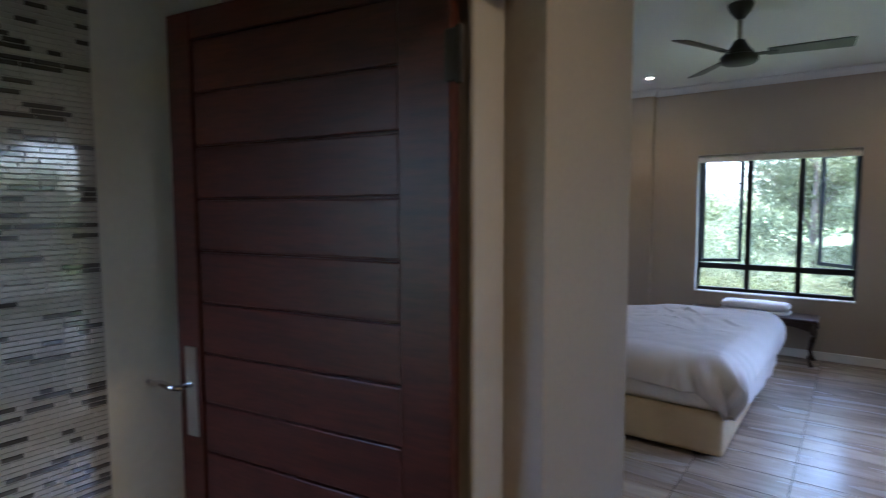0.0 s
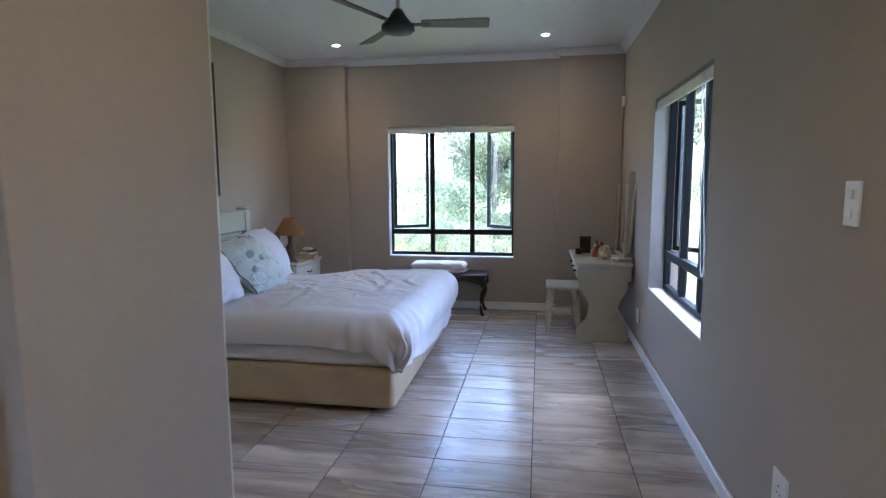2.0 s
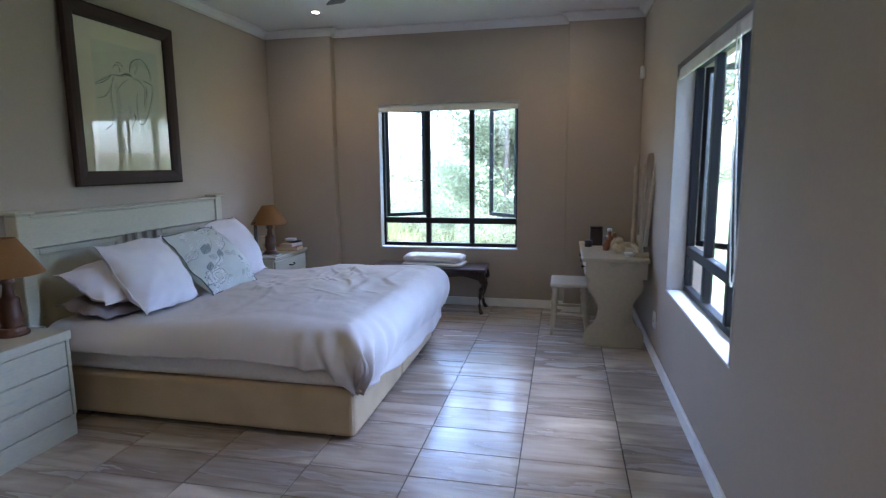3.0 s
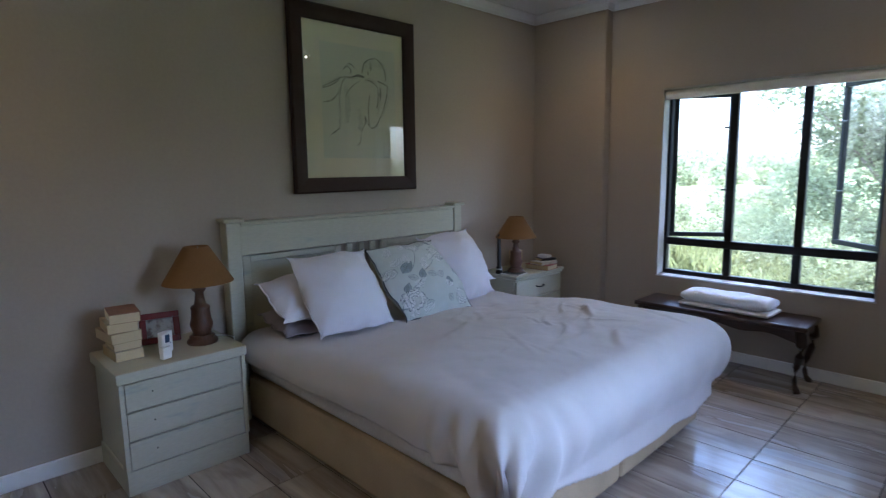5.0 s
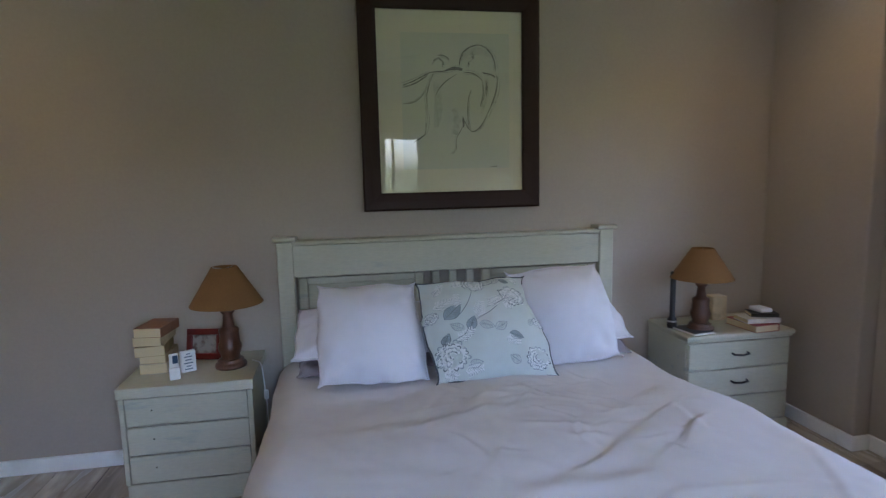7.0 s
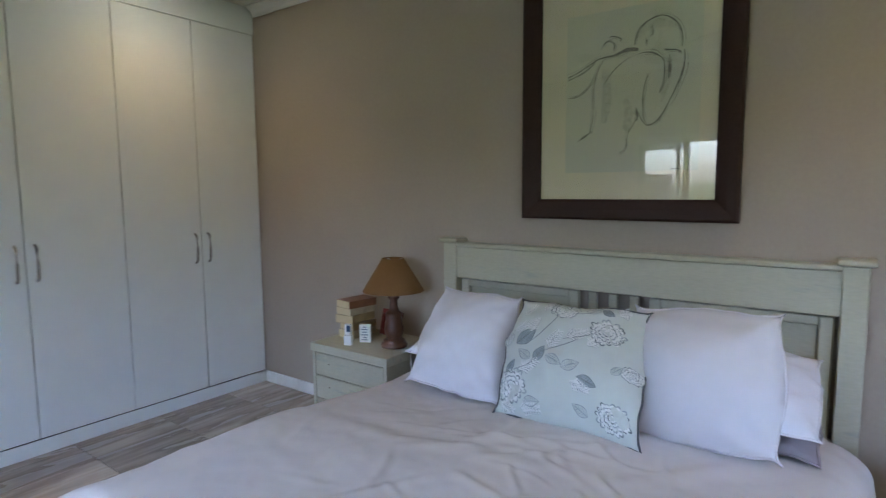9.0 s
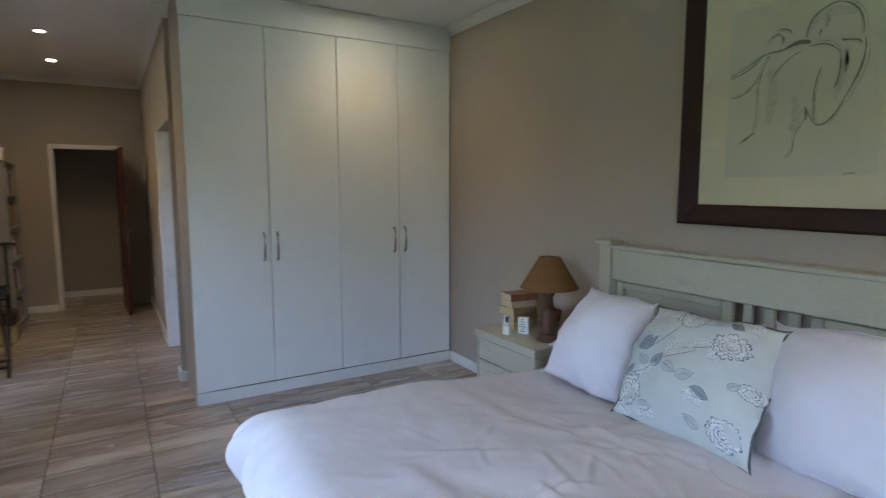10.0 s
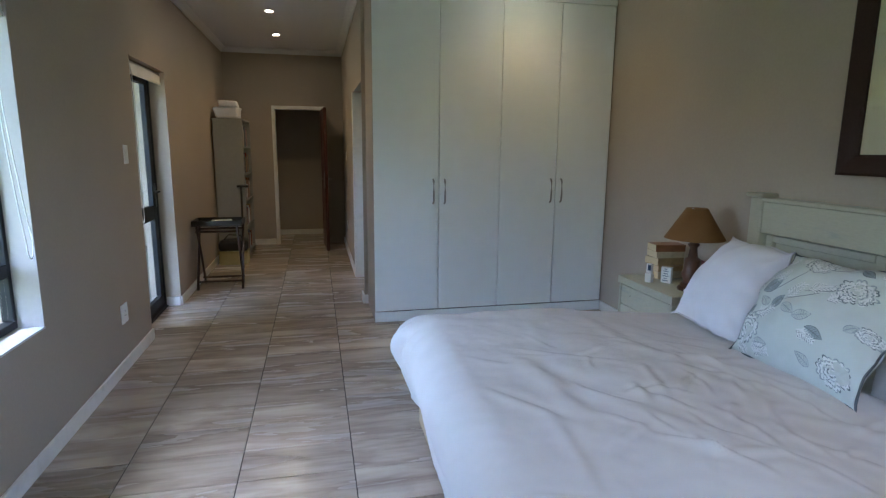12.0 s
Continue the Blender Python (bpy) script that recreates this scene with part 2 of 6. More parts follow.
def plate(outline, thick, axis="z"):
    """A flat board cut to an outline of (u, v) pairs; thickness along +axis."""
    bm = bmesh.new()

    def at(u, v, w):
        return {"z": (u, v, w), "x": (w, u, v), "y": (u, w, v)}[axis]
    a = [bm.verts.new(at(u, v, 0)) for u, v in outline]
    b = [bm.verts.new(at(u, v, thick)) for u, v in outline]
    bm.faces.new(a)
    bm.faces.new(b[::-1])
    k = len(a)
    for i in range(k):
        bm.faces.new((a[i], a[(i + 1) % k], b[(i + 1) % k], b[i]))
    return bm


def wall_boxes(axis, at, thick, lo, hi, z0, z1, openings):
    """A wall that runs along axis from lo to hi, with openings (a, b, bottom, top) through it."""
    bm = bmesh.new()

    def put(a, b, c, d):
        if b - a > 1e-4 and d - c > 1e-4:
            if axis == "y":
                box(bm, (at, a, c), (at + thick, b, d))
            else:
                box(bm, (a, at, c), (b, at + thick, d))
    cur = lo
    for a, b, c, d in sorted(openings):
        put(cur, a, z0, z1)
        put(a, b, z0, c)
        put(a, b, d, z1)
        cur = b
    put(cur, hi, z0, z1)
    return bm


def structure(name, bm, material, label, category):
    return tagged(part(name, bm, material), label, category, kind="structure")


# ---------------------------------------------------------------- structure
XW, XE, YN, YS, ZC = -2.33, 1.452, 6.467, -2.644, 2.84   # west, east, north, south wall faces, ceiling
XP = -0.22                                               # west wall of the passage
WIN_N = (-1.15, 0.317, 0.592, 2.098)
WIN_E = (3.225, 4.706, 0.61, 2.085)
DOOR_E = (0.656, 1.603, 0.0, 2.09)
DOOR_S = (0.08, 0.765, 0.0, 2.01)
DOOR_W = (-0.20, 0.893, 0.0, 2.04)

structure("wall_north", wall_boxes("x", YN, 0.25, XW - 0.25, XE + 0.25, 0, ZC, [WIN_N]), WALL, "taupe painted wall with a black-framed window", "wall")
# the last opening is an unseen slot, added to let daylight into the lobby
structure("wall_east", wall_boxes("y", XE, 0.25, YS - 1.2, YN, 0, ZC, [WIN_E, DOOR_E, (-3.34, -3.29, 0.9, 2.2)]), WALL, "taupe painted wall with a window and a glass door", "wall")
structure("wall_west", boxes(((XW - 0.25, 0.915, 0), (XW, YN, ZC))), WALL, "taupe painted wall behind the bed", "wall")
structure("wall_south", wall_boxes("x", YS - 0.12, 0.12, XP - 0.24, XE, 0, ZC, [DOOR_S]), WALL, "taupe wall with a doorway at the end of the passage", "wall")
structure("wall_passage", wall_boxes("y", XP - 0.11, 0.11, YS, 0.915, 0, ZC, [DOOR_W]), WALL, "taupe passage wall with the bathroom doorway", "wall")
structure("wall_pier", boxes(((XW - 0.25, 0.80, 0), (XP - 0.11, 0.915, ZC))), WALL, "taupe wall end beside the wardrobe", "wall")
structure("wall_nib", boxes(((-0.325, 0.915, 0), (-0.253, 1.524, ZC))), NIB, "taupe wall nib that ends the wardrobe", "wall")
structure("column_west", boxes(((XW, 6.362, 0), (-1.604, YN, ZC)), bevel=0.012, seg=2), WALL, "taupe plastered column in the room corner", "column")
structure("column_east", boxes(((0.779, 6.362, 0), (XE, YN, ZC)), bevel=0.012, seg=2), WALL, "taupe plastered column in the room corner", "column")
structure("ceiling", boxes(((XW - 0.25, 0.80, ZC), (XE + 0.25, YN + 0.25, ZC + 0.15)), ((-1.34, -0.87, ZC), (XE + 0.25, 0.80, ZC + 0.15)), ((XP - 0.24, YS - 1.2, ZC), (XE + 0.25, -0.87, ZC + 0.15))), CEIL, "white plastered ceiling", "ceiling")
structure("floor", boxes(((XW - 0.25, YS - 1.2, -0.15), (XE + 0.25, YN + 0.25, -0.004))), GROUT, "tiled floor with dark grout joints", "floor")
# lobby behind the end door, bathroom shell
structure("wall_lobby", boxes(((XP - 0.24, -3.72, 0), (XE, -3.60, ZC))), WALL, "taupe lobby wall seen through the doorway", "wall")
structure("wall_lobby_side", boxes(((XP - 0.24, -3.60, 0), (XP - 0.12, YS - 0.12, ZC))), WALL, "taupe lobby side wall", "wall")
structure("wall_bathroom_back", boxes(((-1.34, -0.75, 0), (-1.22, 0.80, ZC))), CREAMW, "pale cream bathroom wall", "wall")
# opening for an out-of-view window, added so daylight reaches the bathroom door
structure("wall_bathroom_side", wall_boxes("x", -0.87, 0.12, -1.34, XP - 0.11, 0, ZC, [(-1.17, -0.74, 0.9, 2.0)]), CREAMW, "pale cream bathroom wall", "wall")


def run(name, segs, height, depth, material, label, category, z0=0.0):
    bm = bmesh.new()
    for (x0, y0), (x1, y1), (nx, ny) in segs:
        lo = (min(x0, x1, x0 + nx * depth, x1 + nx * depth), min(y0, y1, y0 + ny * depth, y1 + ny * depth), z0)
        hi = (max(x0, x1, x0 + nx * depth, x1 + nx * depth), max(y0, y1, y0 + ny * depth, y1 + ny * depth), z0 + height)
        box(bm, lo, hi, 0.004)
    return structure(name, bm, material, label, category)


SK = 0.085
run("baseboard", [((XW, 1.54), (XW, 6.362), (1, 0)), ((XW + .016, 6.362), (-1.588, 6.362), (0, -1)), ((-1.604, 6.362), (-1.604, YN), (1, 0)),
                  ((-1.588, YN), (0.763, YN), (0, -1)), ((0.779, 6.362), (0.779, YN), (-1, 0)), ((0.763, 6.362), (XE - .016, 6.362), (0, -1)),
                  ((XE, 1.603), (XE, 6.362), (-1, 0)), ((XE, YS + .016), (XE, 0.656), (-1, 0)), ((XE + .0, 0.656), (XE + 0.12, 0.656), (0, 1)),
                  ((0.81, YS), (XE, YS), (0, 1)), ((XP, YS), (XP, -0.30), (1, 0)), ((XP - 0.034, 0.915), (XP, 0.915), (0, 1)),
                  ((XP, 0.752), (XP, 0.931), (1, 0)),
                  ((XP - 0.12, -3.60), (XE, -3.60), (0, 1))], SK, 0.016, TRIM, "white painted skirting board along the walls", "skirting")


def cornice():
    """Small coved cornice round the ceiling."""
    prof = [(0, 0), (0, -0.07), (0.01, -0.07), (0.017, -0.05), (0.037, -0.025), (0.061, -0.013), (0.07, -0.01), (0.07, 0)]
    loop = [(XW, 1.54), (XW, 6.362), (-1.604, 6.362), (-1.604, YN), (0.779, YN), (0.779, 6.362), (XE, 6.362), (XE, YS), (XP, YS), (XP, 0.915), (-0.253, 0.915)]
    bm = bmesh.new()
    rings = []
    for i, p in enumerate(loop):
        p = Vector(p)
        ds = []
        if i > 0:
            ds.append((p - Vector(loop[i - 1])).normalized())
        if i < len(loop) - 1:
            ds.append((Vector(loop[i + 1]) - p).normalized())
        ns = [Vector((d.y, -d.x)) for d in ds]
        off = ns[0] if len(ns) == 1 else ns[0] + ns[1]
        rings.append([bm.verts.new((p.x + off.x * a, p.y + off.y * a, ZC + b)) for a, b in prof])
    for a, b in zip(rings, rings[1:]):
        for k in range(len(prof) - 1):
            bm.faces.new((a[k], a[k + 1], b[k + 1], b[k]))
    return structure("cornice", bm, CEIL, "white coved cornice round the ceiling", "cornice")


cornice()


def bar_frame(parent, name, axis, at, deep, a0, a1, z0, z1, w):
    """Four bars of a frame in the plane across axis; at: where the frame begins, deep: its depth."""
    for lo, hi in (((a0, z0), (a1, z0 + w)), ((a0, z1 - w), (a1, z1)), ((a0, z0 + w), (a0 + w, z1 - w)), ((a1 - w, z0 + w), (a1, z1 - w))):
        bm = bmesh.new()
        if axis == "y":
            box(bm, (lo[0], at, lo[1]), (hi[0], at + deep, hi[1]), 0.003)
        else:
            box(bm, (at, lo[0], lo[1]), (at + deep, hi[0], hi[1]), 0.003)
        part(name, bm, ALU, parent)


def pane(parent, axis, at, a0, a1, z0, z1):
    bm = bmesh.new()
    if axis == "y":
        box(bm, (a0, at, z0), (a1, at + 0.004, z1))
    else:
        box(bm, (at, a0, z0), (at + 0.004, a1, z1))
    ob = part("pane", bm, GLASS, parent)
    ob.visible_shadow = False
    return ob


def window(name, axis, face, spec, label, open_sides):
    """An aluminium window: a low fixed row of three lights, a fixed middle light and side-hung sashes standing open."""
    a0, a1, z0, z1 = spec
    win = tagged(new(name), label, "window", kind="structure")
    at = face + 0.105
    wide, w = a1 - a0, 0.045
    lift = z0 + 0.012
    bar_frame(win, "window_frame", axis, at, 0.05, a0, a1, lift, z1, 0.035)
    cuts = [a0 + 0.035, a0 + wide * 0.345, a0 + wide * 0.665, a1 - 0.035]
    zm = z0 + 0.285
    bm = bmesh.new()
    box(bm, (a0 + .035, at, zm - 0.03), (a1 - .035, at + 0.05, zm + 0.03), 0.003) if axis == "y" else box(bm, (at, a0 + .035, zm - 0.03), (at + 0.05, a1 - .035, zm + 0.03), 0.003)
    part("transom", bm, ALU, win)
    for c in cuts[1:3]:
        for za, zb in ((lift + 0.035, zm - 0.03), (zm + 0.03, z1 - 0.035)):
            bm = bmesh.new()
            box(bm, (c - 0.026, at, za), (c + 0.026, at + 0.05, zb), 0.003) if axis == "y" else box(bm, (at, c - 0.026, za), (at + 0.05, c + 0.026, zb), 0.003)
            part("mullion", bm, ALU, win)
    for i in range(3):
        lo, hi = cuts[i] + (0.026 if i else 0), cuts[i + 1] - (0.026 if i < 2 else 0)
        pane(win, axis, at + 0.02, lo, hi, lift + 0.035, zm - 0.03)
        if i == 1:
            pane(win, axis, at + 0.02, lo, hi, zm + 0.03, z1 - 0.035)
            continue
        # sash, standing open to the outside on its outer jamb
        hinge, side = (lo, 1) if i == 0 else (hi, -1)
        sw = hi - lo
        ang = open_sides[0 if i == 0 else 1]
        sash = new("sash")
        link(sash, win)
        za, zb = zm + 0.032, z1 - 0.037
        for lo2, hi2 in (((0, za), (sw, za + 0.035)), ((0, zb - 0.035), (sw, zb)), ((0, za + .035), (0.035, zb - .035)), ((sw - 0.035, za + .035), (sw, zb - .035))):
            x0, x1 = sorted((side * lo2[0], side * hi2[0]))
            part("sash_bar", boxes(((x0, 0, lo2[1]), (x1, 0.035, hi2[1])), bevel=0.003), ALU, sash)
        x0, x1 = sorted((side * 0.035, side * (sw - 0.035)))
        gp = part("pane", boxes(((x0, 0.015, za + .035), (x1, 0.019, zb - .035))), GLASS, sash)
        gp.visible_shadow = False
        for zz in (za + 0.38, zb - 0.28):
            x0, x1 = sorted((side * (sw - 0.075), side * (sw - 0.02)))
            part("stay", boxes(((x0, -0.02, zz), (x1, -0.002, zz + 0.014)), bevel=0.003), BLACKPL, sash)
        if axis == "y":
            sash.matrix_local = Matrix.Translation((hinge, at + 0.052, 0)) @ Matrix.Rotation(side * radians(ang), 4, "Z")
        else:
            # sash local x runs along world y, local y points to the outside (+x)
            base = Matrix(((0, 1, 0, 0), (1, 0, 0, 0), (0, 0, 1, 0), (0, 0, 0, 1)))
            sash.matrix_local = Matrix.Translation((at + 0.052, hinge, 0)) @ Matrix.Rotation(-side * radians(ang), 4, "Z") @ base
    # painted reveal and sill
    d = 0.105
    e = 0.012
    if axis == "y":
        part("window_sill", boxes(((a0 + .002, face - 0.003, z0 + .002), (a1 - .002, face + d, z0 + e))), SILL, win)
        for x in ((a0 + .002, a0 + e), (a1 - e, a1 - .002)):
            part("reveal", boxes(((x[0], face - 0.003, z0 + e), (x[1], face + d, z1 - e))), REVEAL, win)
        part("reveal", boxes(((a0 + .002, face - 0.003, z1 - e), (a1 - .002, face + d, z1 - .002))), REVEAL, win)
    else:
        part("window_sill", boxes(((face - 0.003, a0 + .002, z0 + .002), (face + d, a1 - .002, z0 + e))), SILL, win)
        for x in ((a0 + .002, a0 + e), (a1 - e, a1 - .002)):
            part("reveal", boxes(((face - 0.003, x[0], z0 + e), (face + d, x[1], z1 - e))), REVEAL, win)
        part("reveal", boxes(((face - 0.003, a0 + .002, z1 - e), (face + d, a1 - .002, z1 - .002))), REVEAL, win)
    return win


# window out of view, added and sized only to light the bathroom
bath_window = tagged(new("window_3"), "unseen bathroom window added to light the open door", "window", kind="structure")
bar_frame(bath_window, "window_frame", "y", -0.85, 0.05, -1.17, -0.74, 0.9, 2.0, 0.035)
pane(bath_window, "y", -0.83, -1.135, -0.775, 0.935, 1.965)
window("window_1", "y", YN, WIN_N, "black aluminium window with two open side sashes and white reveals", (32, 42))
window("window_2", "x", XE, WIN_E, "black aluminium window with open side sashes and a white sill", (40, 40))


# ---------------------------------------------------------------- doors
def door_leaf(parent, wide, high, thick, boards):
    """A framed timber leaf with horizontal boards between its stiles; hinge at x = 0, leaf along +x, faces at y = 0 and y = thick."""
    st, lk, tr = 0.12, 0.085, 0.07
    part("stile", boxes(((0, 0, 0.005), (st, thick, high)), bevel=0.003), MAHOG, parent)
    part("stile", boxes(((wide - lk, 0, 0.005), (wide, thick, high)), bevel=0.003), MAHOG, parent)
    part("rail", boxes(((st, 0, high - tr), (wide - lk, thick, high)), bevel=0.003), MAHOG, parent)
    part("rail", boxes(((st, 0, 0.005), (wide - lk, thick, 0.24)), bevel=0.003), MAHOG, parent)
    low = 0.24
    step = (high - tr - low) / boards
    for k in range(boards):
        z = low + k * step
        part("board", boxes(((st, 0.005, z + 0.0025), (wide - lk - 0.004, thick - 0.005, z + step - 0.0025)), bevel=0.004, seg=2), MAHOG, parent)
    part("board_backing", boxes(((st, 0.016, low), (wide - lk, thick - 0.016, high - tr))), MAHOG, parent)


def lever_handle(parent, x, z, face, out, along):
    """A back plate with a gently waved lever; out: +1 or -1 along y, along: +1 or -1 along x."""
    y0, y1 = sorted((face, face + out * 0.006))
    plate_ob = part("handle_plate", boxes(((x - 0.021, y0, z - 0.14), (x + 0.021, y1, z + 0.1)), bevel=0.002), BRUSHED, parent, "brushed steel back plate")
    pts = [(x, face, z), (x, face + out * 0.045, z), (x + along * 0.02, face + out * 0.052, z + 0.002), (x + along * 0.06, face + out * 0.052, z + 0.007),
           (x + along * 0.09, face + out * 0.05, z + 0.001), (x + along * 0.115, face + out * 0.047, z + 0.004)]
    part("lever", tube(pts, [0.008, 0.008, 0.009, 0.009, 0.008, 0.006], 10), CHROME, plate_ob, "chrome lever", smooth=True)


def door_casing(name, axis, spec, face, depth, wide, label, proud=0.014, lap=0.012):
    """White frame round an opening."""
    a0, a1, z0, z1 = spec
    fr = tagged(new(name), label, "door frame", kind="structure")
    for lo, hi in (((a0 - wide + lap, 0), (a0 + lap, z1 - lap)), ((a1 - lap, 0), (a1 + wide - lap, z1 - lap)), ((a0 - wide + lap, z1 - lap), (a1 + wide - lap, z1 + wide - lap))):
        if axis == "x":
            part("architrave", boxes(((lo[0], face, lo[1]), (hi[0], face + proud, hi[1])), bevel=0.004), TRIM, fr)
        else:
            part("architrave", boxes(((face, lo[0], lo[1]), (face + proud, hi[0], hi[1])), bevel=0.004), TRIM, fr)
    for lo, hi in (((a0, 0), (a0 + 0.012, z1 - 0.012)), ((a1 - 0.012, 0), (a1, z1 - 0.012)), ((a0, z1 - 0.012), (a1, z1))):
        if axis == "x":
            part("jamb", boxes(((lo[0] + .001, face - depth, lo[1]), (hi[0] - .001, face - 0.001, hi[1]))), TRIM, fr)
        else:
            part("jamb", boxes(((face - depth, lo[0] + .001, lo[1]), (face - 0.001, hi[0] - .001, hi[1]))), TRIM, fr)
    return fr


door_casing("door_frame_1", "x", DOOR_S, YS, 0.119, 0.05, "white painted frame of the passage end door")


def bath_frame():
    """A timber frame set at the bathroom side of the opening, with an architrave on the passage side of its near post."""
    a0, a1, z0, z1 = DOOR_W
    fr = tagged(new("door_frame_2"), "cream white painted frame of the bathroom doorway", "door frame", kind="structure")
    part("jamb", boxes(((XP - 0.109, a1 - 0.125, 0), (XP - 0.094, a1 - 0.001, z1 - 0.001)), bevel=0.006, seg=3), FRAMEP, fr)
    part("jamb", boxes(((XP - 0.109, a0 + 0.001, 0), (XP - 0.001, a0 + 0.013, z1 - 0.001))), TRIM, fr)
    part("head", boxes(((XP - 0.109, a0 + 0.013, z1 - 0.04), (XP - 0.094, a1 - 0.125, z1 - 0.001)), bevel=0.006, seg=2), FRAMEP, fr)
    part("architrave", boxes(((XP, a0 - 0.055, 0), (XP + 0.014, a0 + 0.01, z1)), bevel=0.004), TRIM, fr)


bath_frame()

end_door = tagged(new("door_1"), "dark mahogany door standing open into the passage", "door", kind="structure")
door_leaf(end_door, 0.74, 1.99, 0.04, 13)
lever_handle(end_door, 0.68, 1.02, 0.0, -1, -1)
lever_handle(end_door, 0.68, 1.02, 0.04, 1, -1)
end_door.matrix_world = Matrix.Translation((0.112, YS + 0.02, 0)) @ Matrix.Rotation(radians(93), 4, "Z")

HINGE = mat("aged_dark_bronze", (0.03, 0.022, 0.017), 0.65, grain=(60, 0.2))
bath_door = tagged(new("door_2"), "dark mahogany boarded door standing open into the bathroom", "door", kind="structure")
door_leaf(bath_door, 0.815, 2.03, 0.04, 13)
lever_handle(bath_door, 0.763, 1.08, 0.04, 1, 1)
lever_handle(bath_door, 0.763, 1.08, 0.0, -1, 1)
bath_door.matrix_world = Matrix.Translation((-0.337, 0.752, 0)) @ Matrix.Rotation(radians(189), 4, "Z")
for z in (0.25, 1.83):
    part("hinge", boxes(((-0.018, 0.038, z - 0.05), (0.012, 0.043, z + 0.05)), ((-0.026, 0.034, z - 0.055), (-0.012, 0.046, z + 0.055)), bevel=0.003), HINGE, bath_door, "dark butterfly hinge")


def glass_door():
    """Aluminium patio door set deep in its opening, with a middle rail and a lever."""
    a0, a1, z0, z1 = DOOR_E
    d = tagged(new("door_3"), "charcoal aluminium glass patio door, closed", "door", kind="structure")
    at = XE + 0.125
    bar_frame(d, "door_frame", "x", at, 0.05, a0, a1, 0.0, z1, 0.04)
    y0, y1, za, zb = a0 + 0.042, a1 - 0.042, 0.042, z1 - 0.042
    bar_frame(d, "door_stile", "x", at + 0.005, 0.042, y0, y1, za, zb, 0.085)
    part("middle_rail", boxes(((at + 0.005, y0 + 0.085, 0.82), (at + 0.047, y1 - 0.085, 0.94)), bevel=0.003), ALU, d)
    pane(d, "x", at + 0.022, y0 + 0.085, y1 - 0.085, 0.127, 0.82)
    pane(d, "x", at + 0.022, y0 + 0.085, y1 - 0.085, 0.94, zb - 0.085)
    pl = part("handle_plate", boxes(((at - 0.006, y0 + 0.03, 0.93), (at + 0.005, y0 + 0.065, 1.13)), bevel=0.002), BLACKPL, d, "black handle plate")
    part("lever", tube([(at, y0 + 0.047, 1.06), (at - 0.04, y0 + 0.047, 1.06), (at - 0.045, y0 + 0.07, 1.06), (at - 0.042, y0 + 0.16, 1.06)], 0.008), BLACKPL, pl, "black lever", smooth=True)
    part("reveal", boxes(((XE - 0.003, a0 + 0.002, z1 - 0.012), (at, a1 - 0.002, z1 - 0.002))), WALL, d)
    part("threshold", boxes(((at - 0.02, a0 + 0.002, 0.0), (at + 0.13, a1 - 0.002, 0.014)), bevel=0.004), ALU, d)
    return d


glass_door()


def blind(axis, face, a0, a1, z1, drop, label, chain_at, sway=0.0):
    """A rolled-up white roller blind with its bottom bar and bead chain."""
    b = thing("roller_blind", label, "roller blind")
    r = 0.028

    def put(a, w, z):
        return (a, w, z) if axis == "y" else (w, a, z)
    n = 16
    roll = tube([put(a0 + 0.012, face + 0.03, z1 - 0.035), put(a1 - 0.012, face + 0.03, z1 - 0.035)], r, n)
    part("roll", roll, TRIM, b, smooth=True)
    lo, hi = put(a0 + 0.015, face + 0.0, z1 - drop), put(a1 - 0.015, face + 0.004, z1 - 0.035)
    part("cloth", boxes((lo, hi)), TRIM, b)
    lo, hi = put(a0 + 0.015, face - 0.006, z1 - drop - 0.022), put(a1 - 0.015, face + 0.010, z1 - drop)
    part("bottom_bar", boxes((lo, hi), bevel=0.004, seg=2), TRIM, b)
    lo, hi = put(a0 + 0.003, face + 0.0, z1 - 0.065), put(a0 + 0.012, face + 0.06, z1 - 0.003)
    part("bracket", boxes((lo, hi)), WHITEPL, b)
    if chain_at is not None:
        ca, low = chain_at
        # one strand swings aside and meets the other in a hanging loop
        pts = [put(ca + sway + 0.012, face - 0.008, z1 - 0.03)]
        for k in range(1, 12):
            f = k / 12
            pts.append(put(ca - 0.03 + sway * (1 - f ** 1.7), face - 0.010, z1 - 0.03 + (low + 0.08 - z1 + 0.03) * f))
        for k in range(13):
            a = math.pi * k / 12
            pts.append(put(ca - 0.03 * math.cos(a), face - 0.012, low + 0.08 - 0.08 * math.sin(a)))
        for k in range(1, 9):
            f = k / 8
            pts.append(put(ca + 0.03 + (sway - 0.005) * f ** 0.8, face - 0.012, low + 0.08 + (z1 - 0.03 - low - 0.08) * f))
        part("bead_chain", tube(pts, 0.0032, 6), WHITEPL, b, "white bead chain", smooth=True)
    return b


blind("y", YN + 0.01, WIN_N[0], WIN_N[1], WIN_N[3] - .012, 0.055, "white roller blind rolled up above the window", None)
blind("x", XE + 0.01, WIN_E[0], WIN_E[1], WIN_E[3] - .012, 0.07, "white roller blind rolled up with a hanging bead chain", (3.275, 0.95), 0.14)
blind("x", XE + 0.03, DOOR_E[0] + .01, DOOR_E[1] - .01, DOOR_E[3] - .012, 0.09, "white roller blind rolled up above the glass door", (1.52, 0.88))


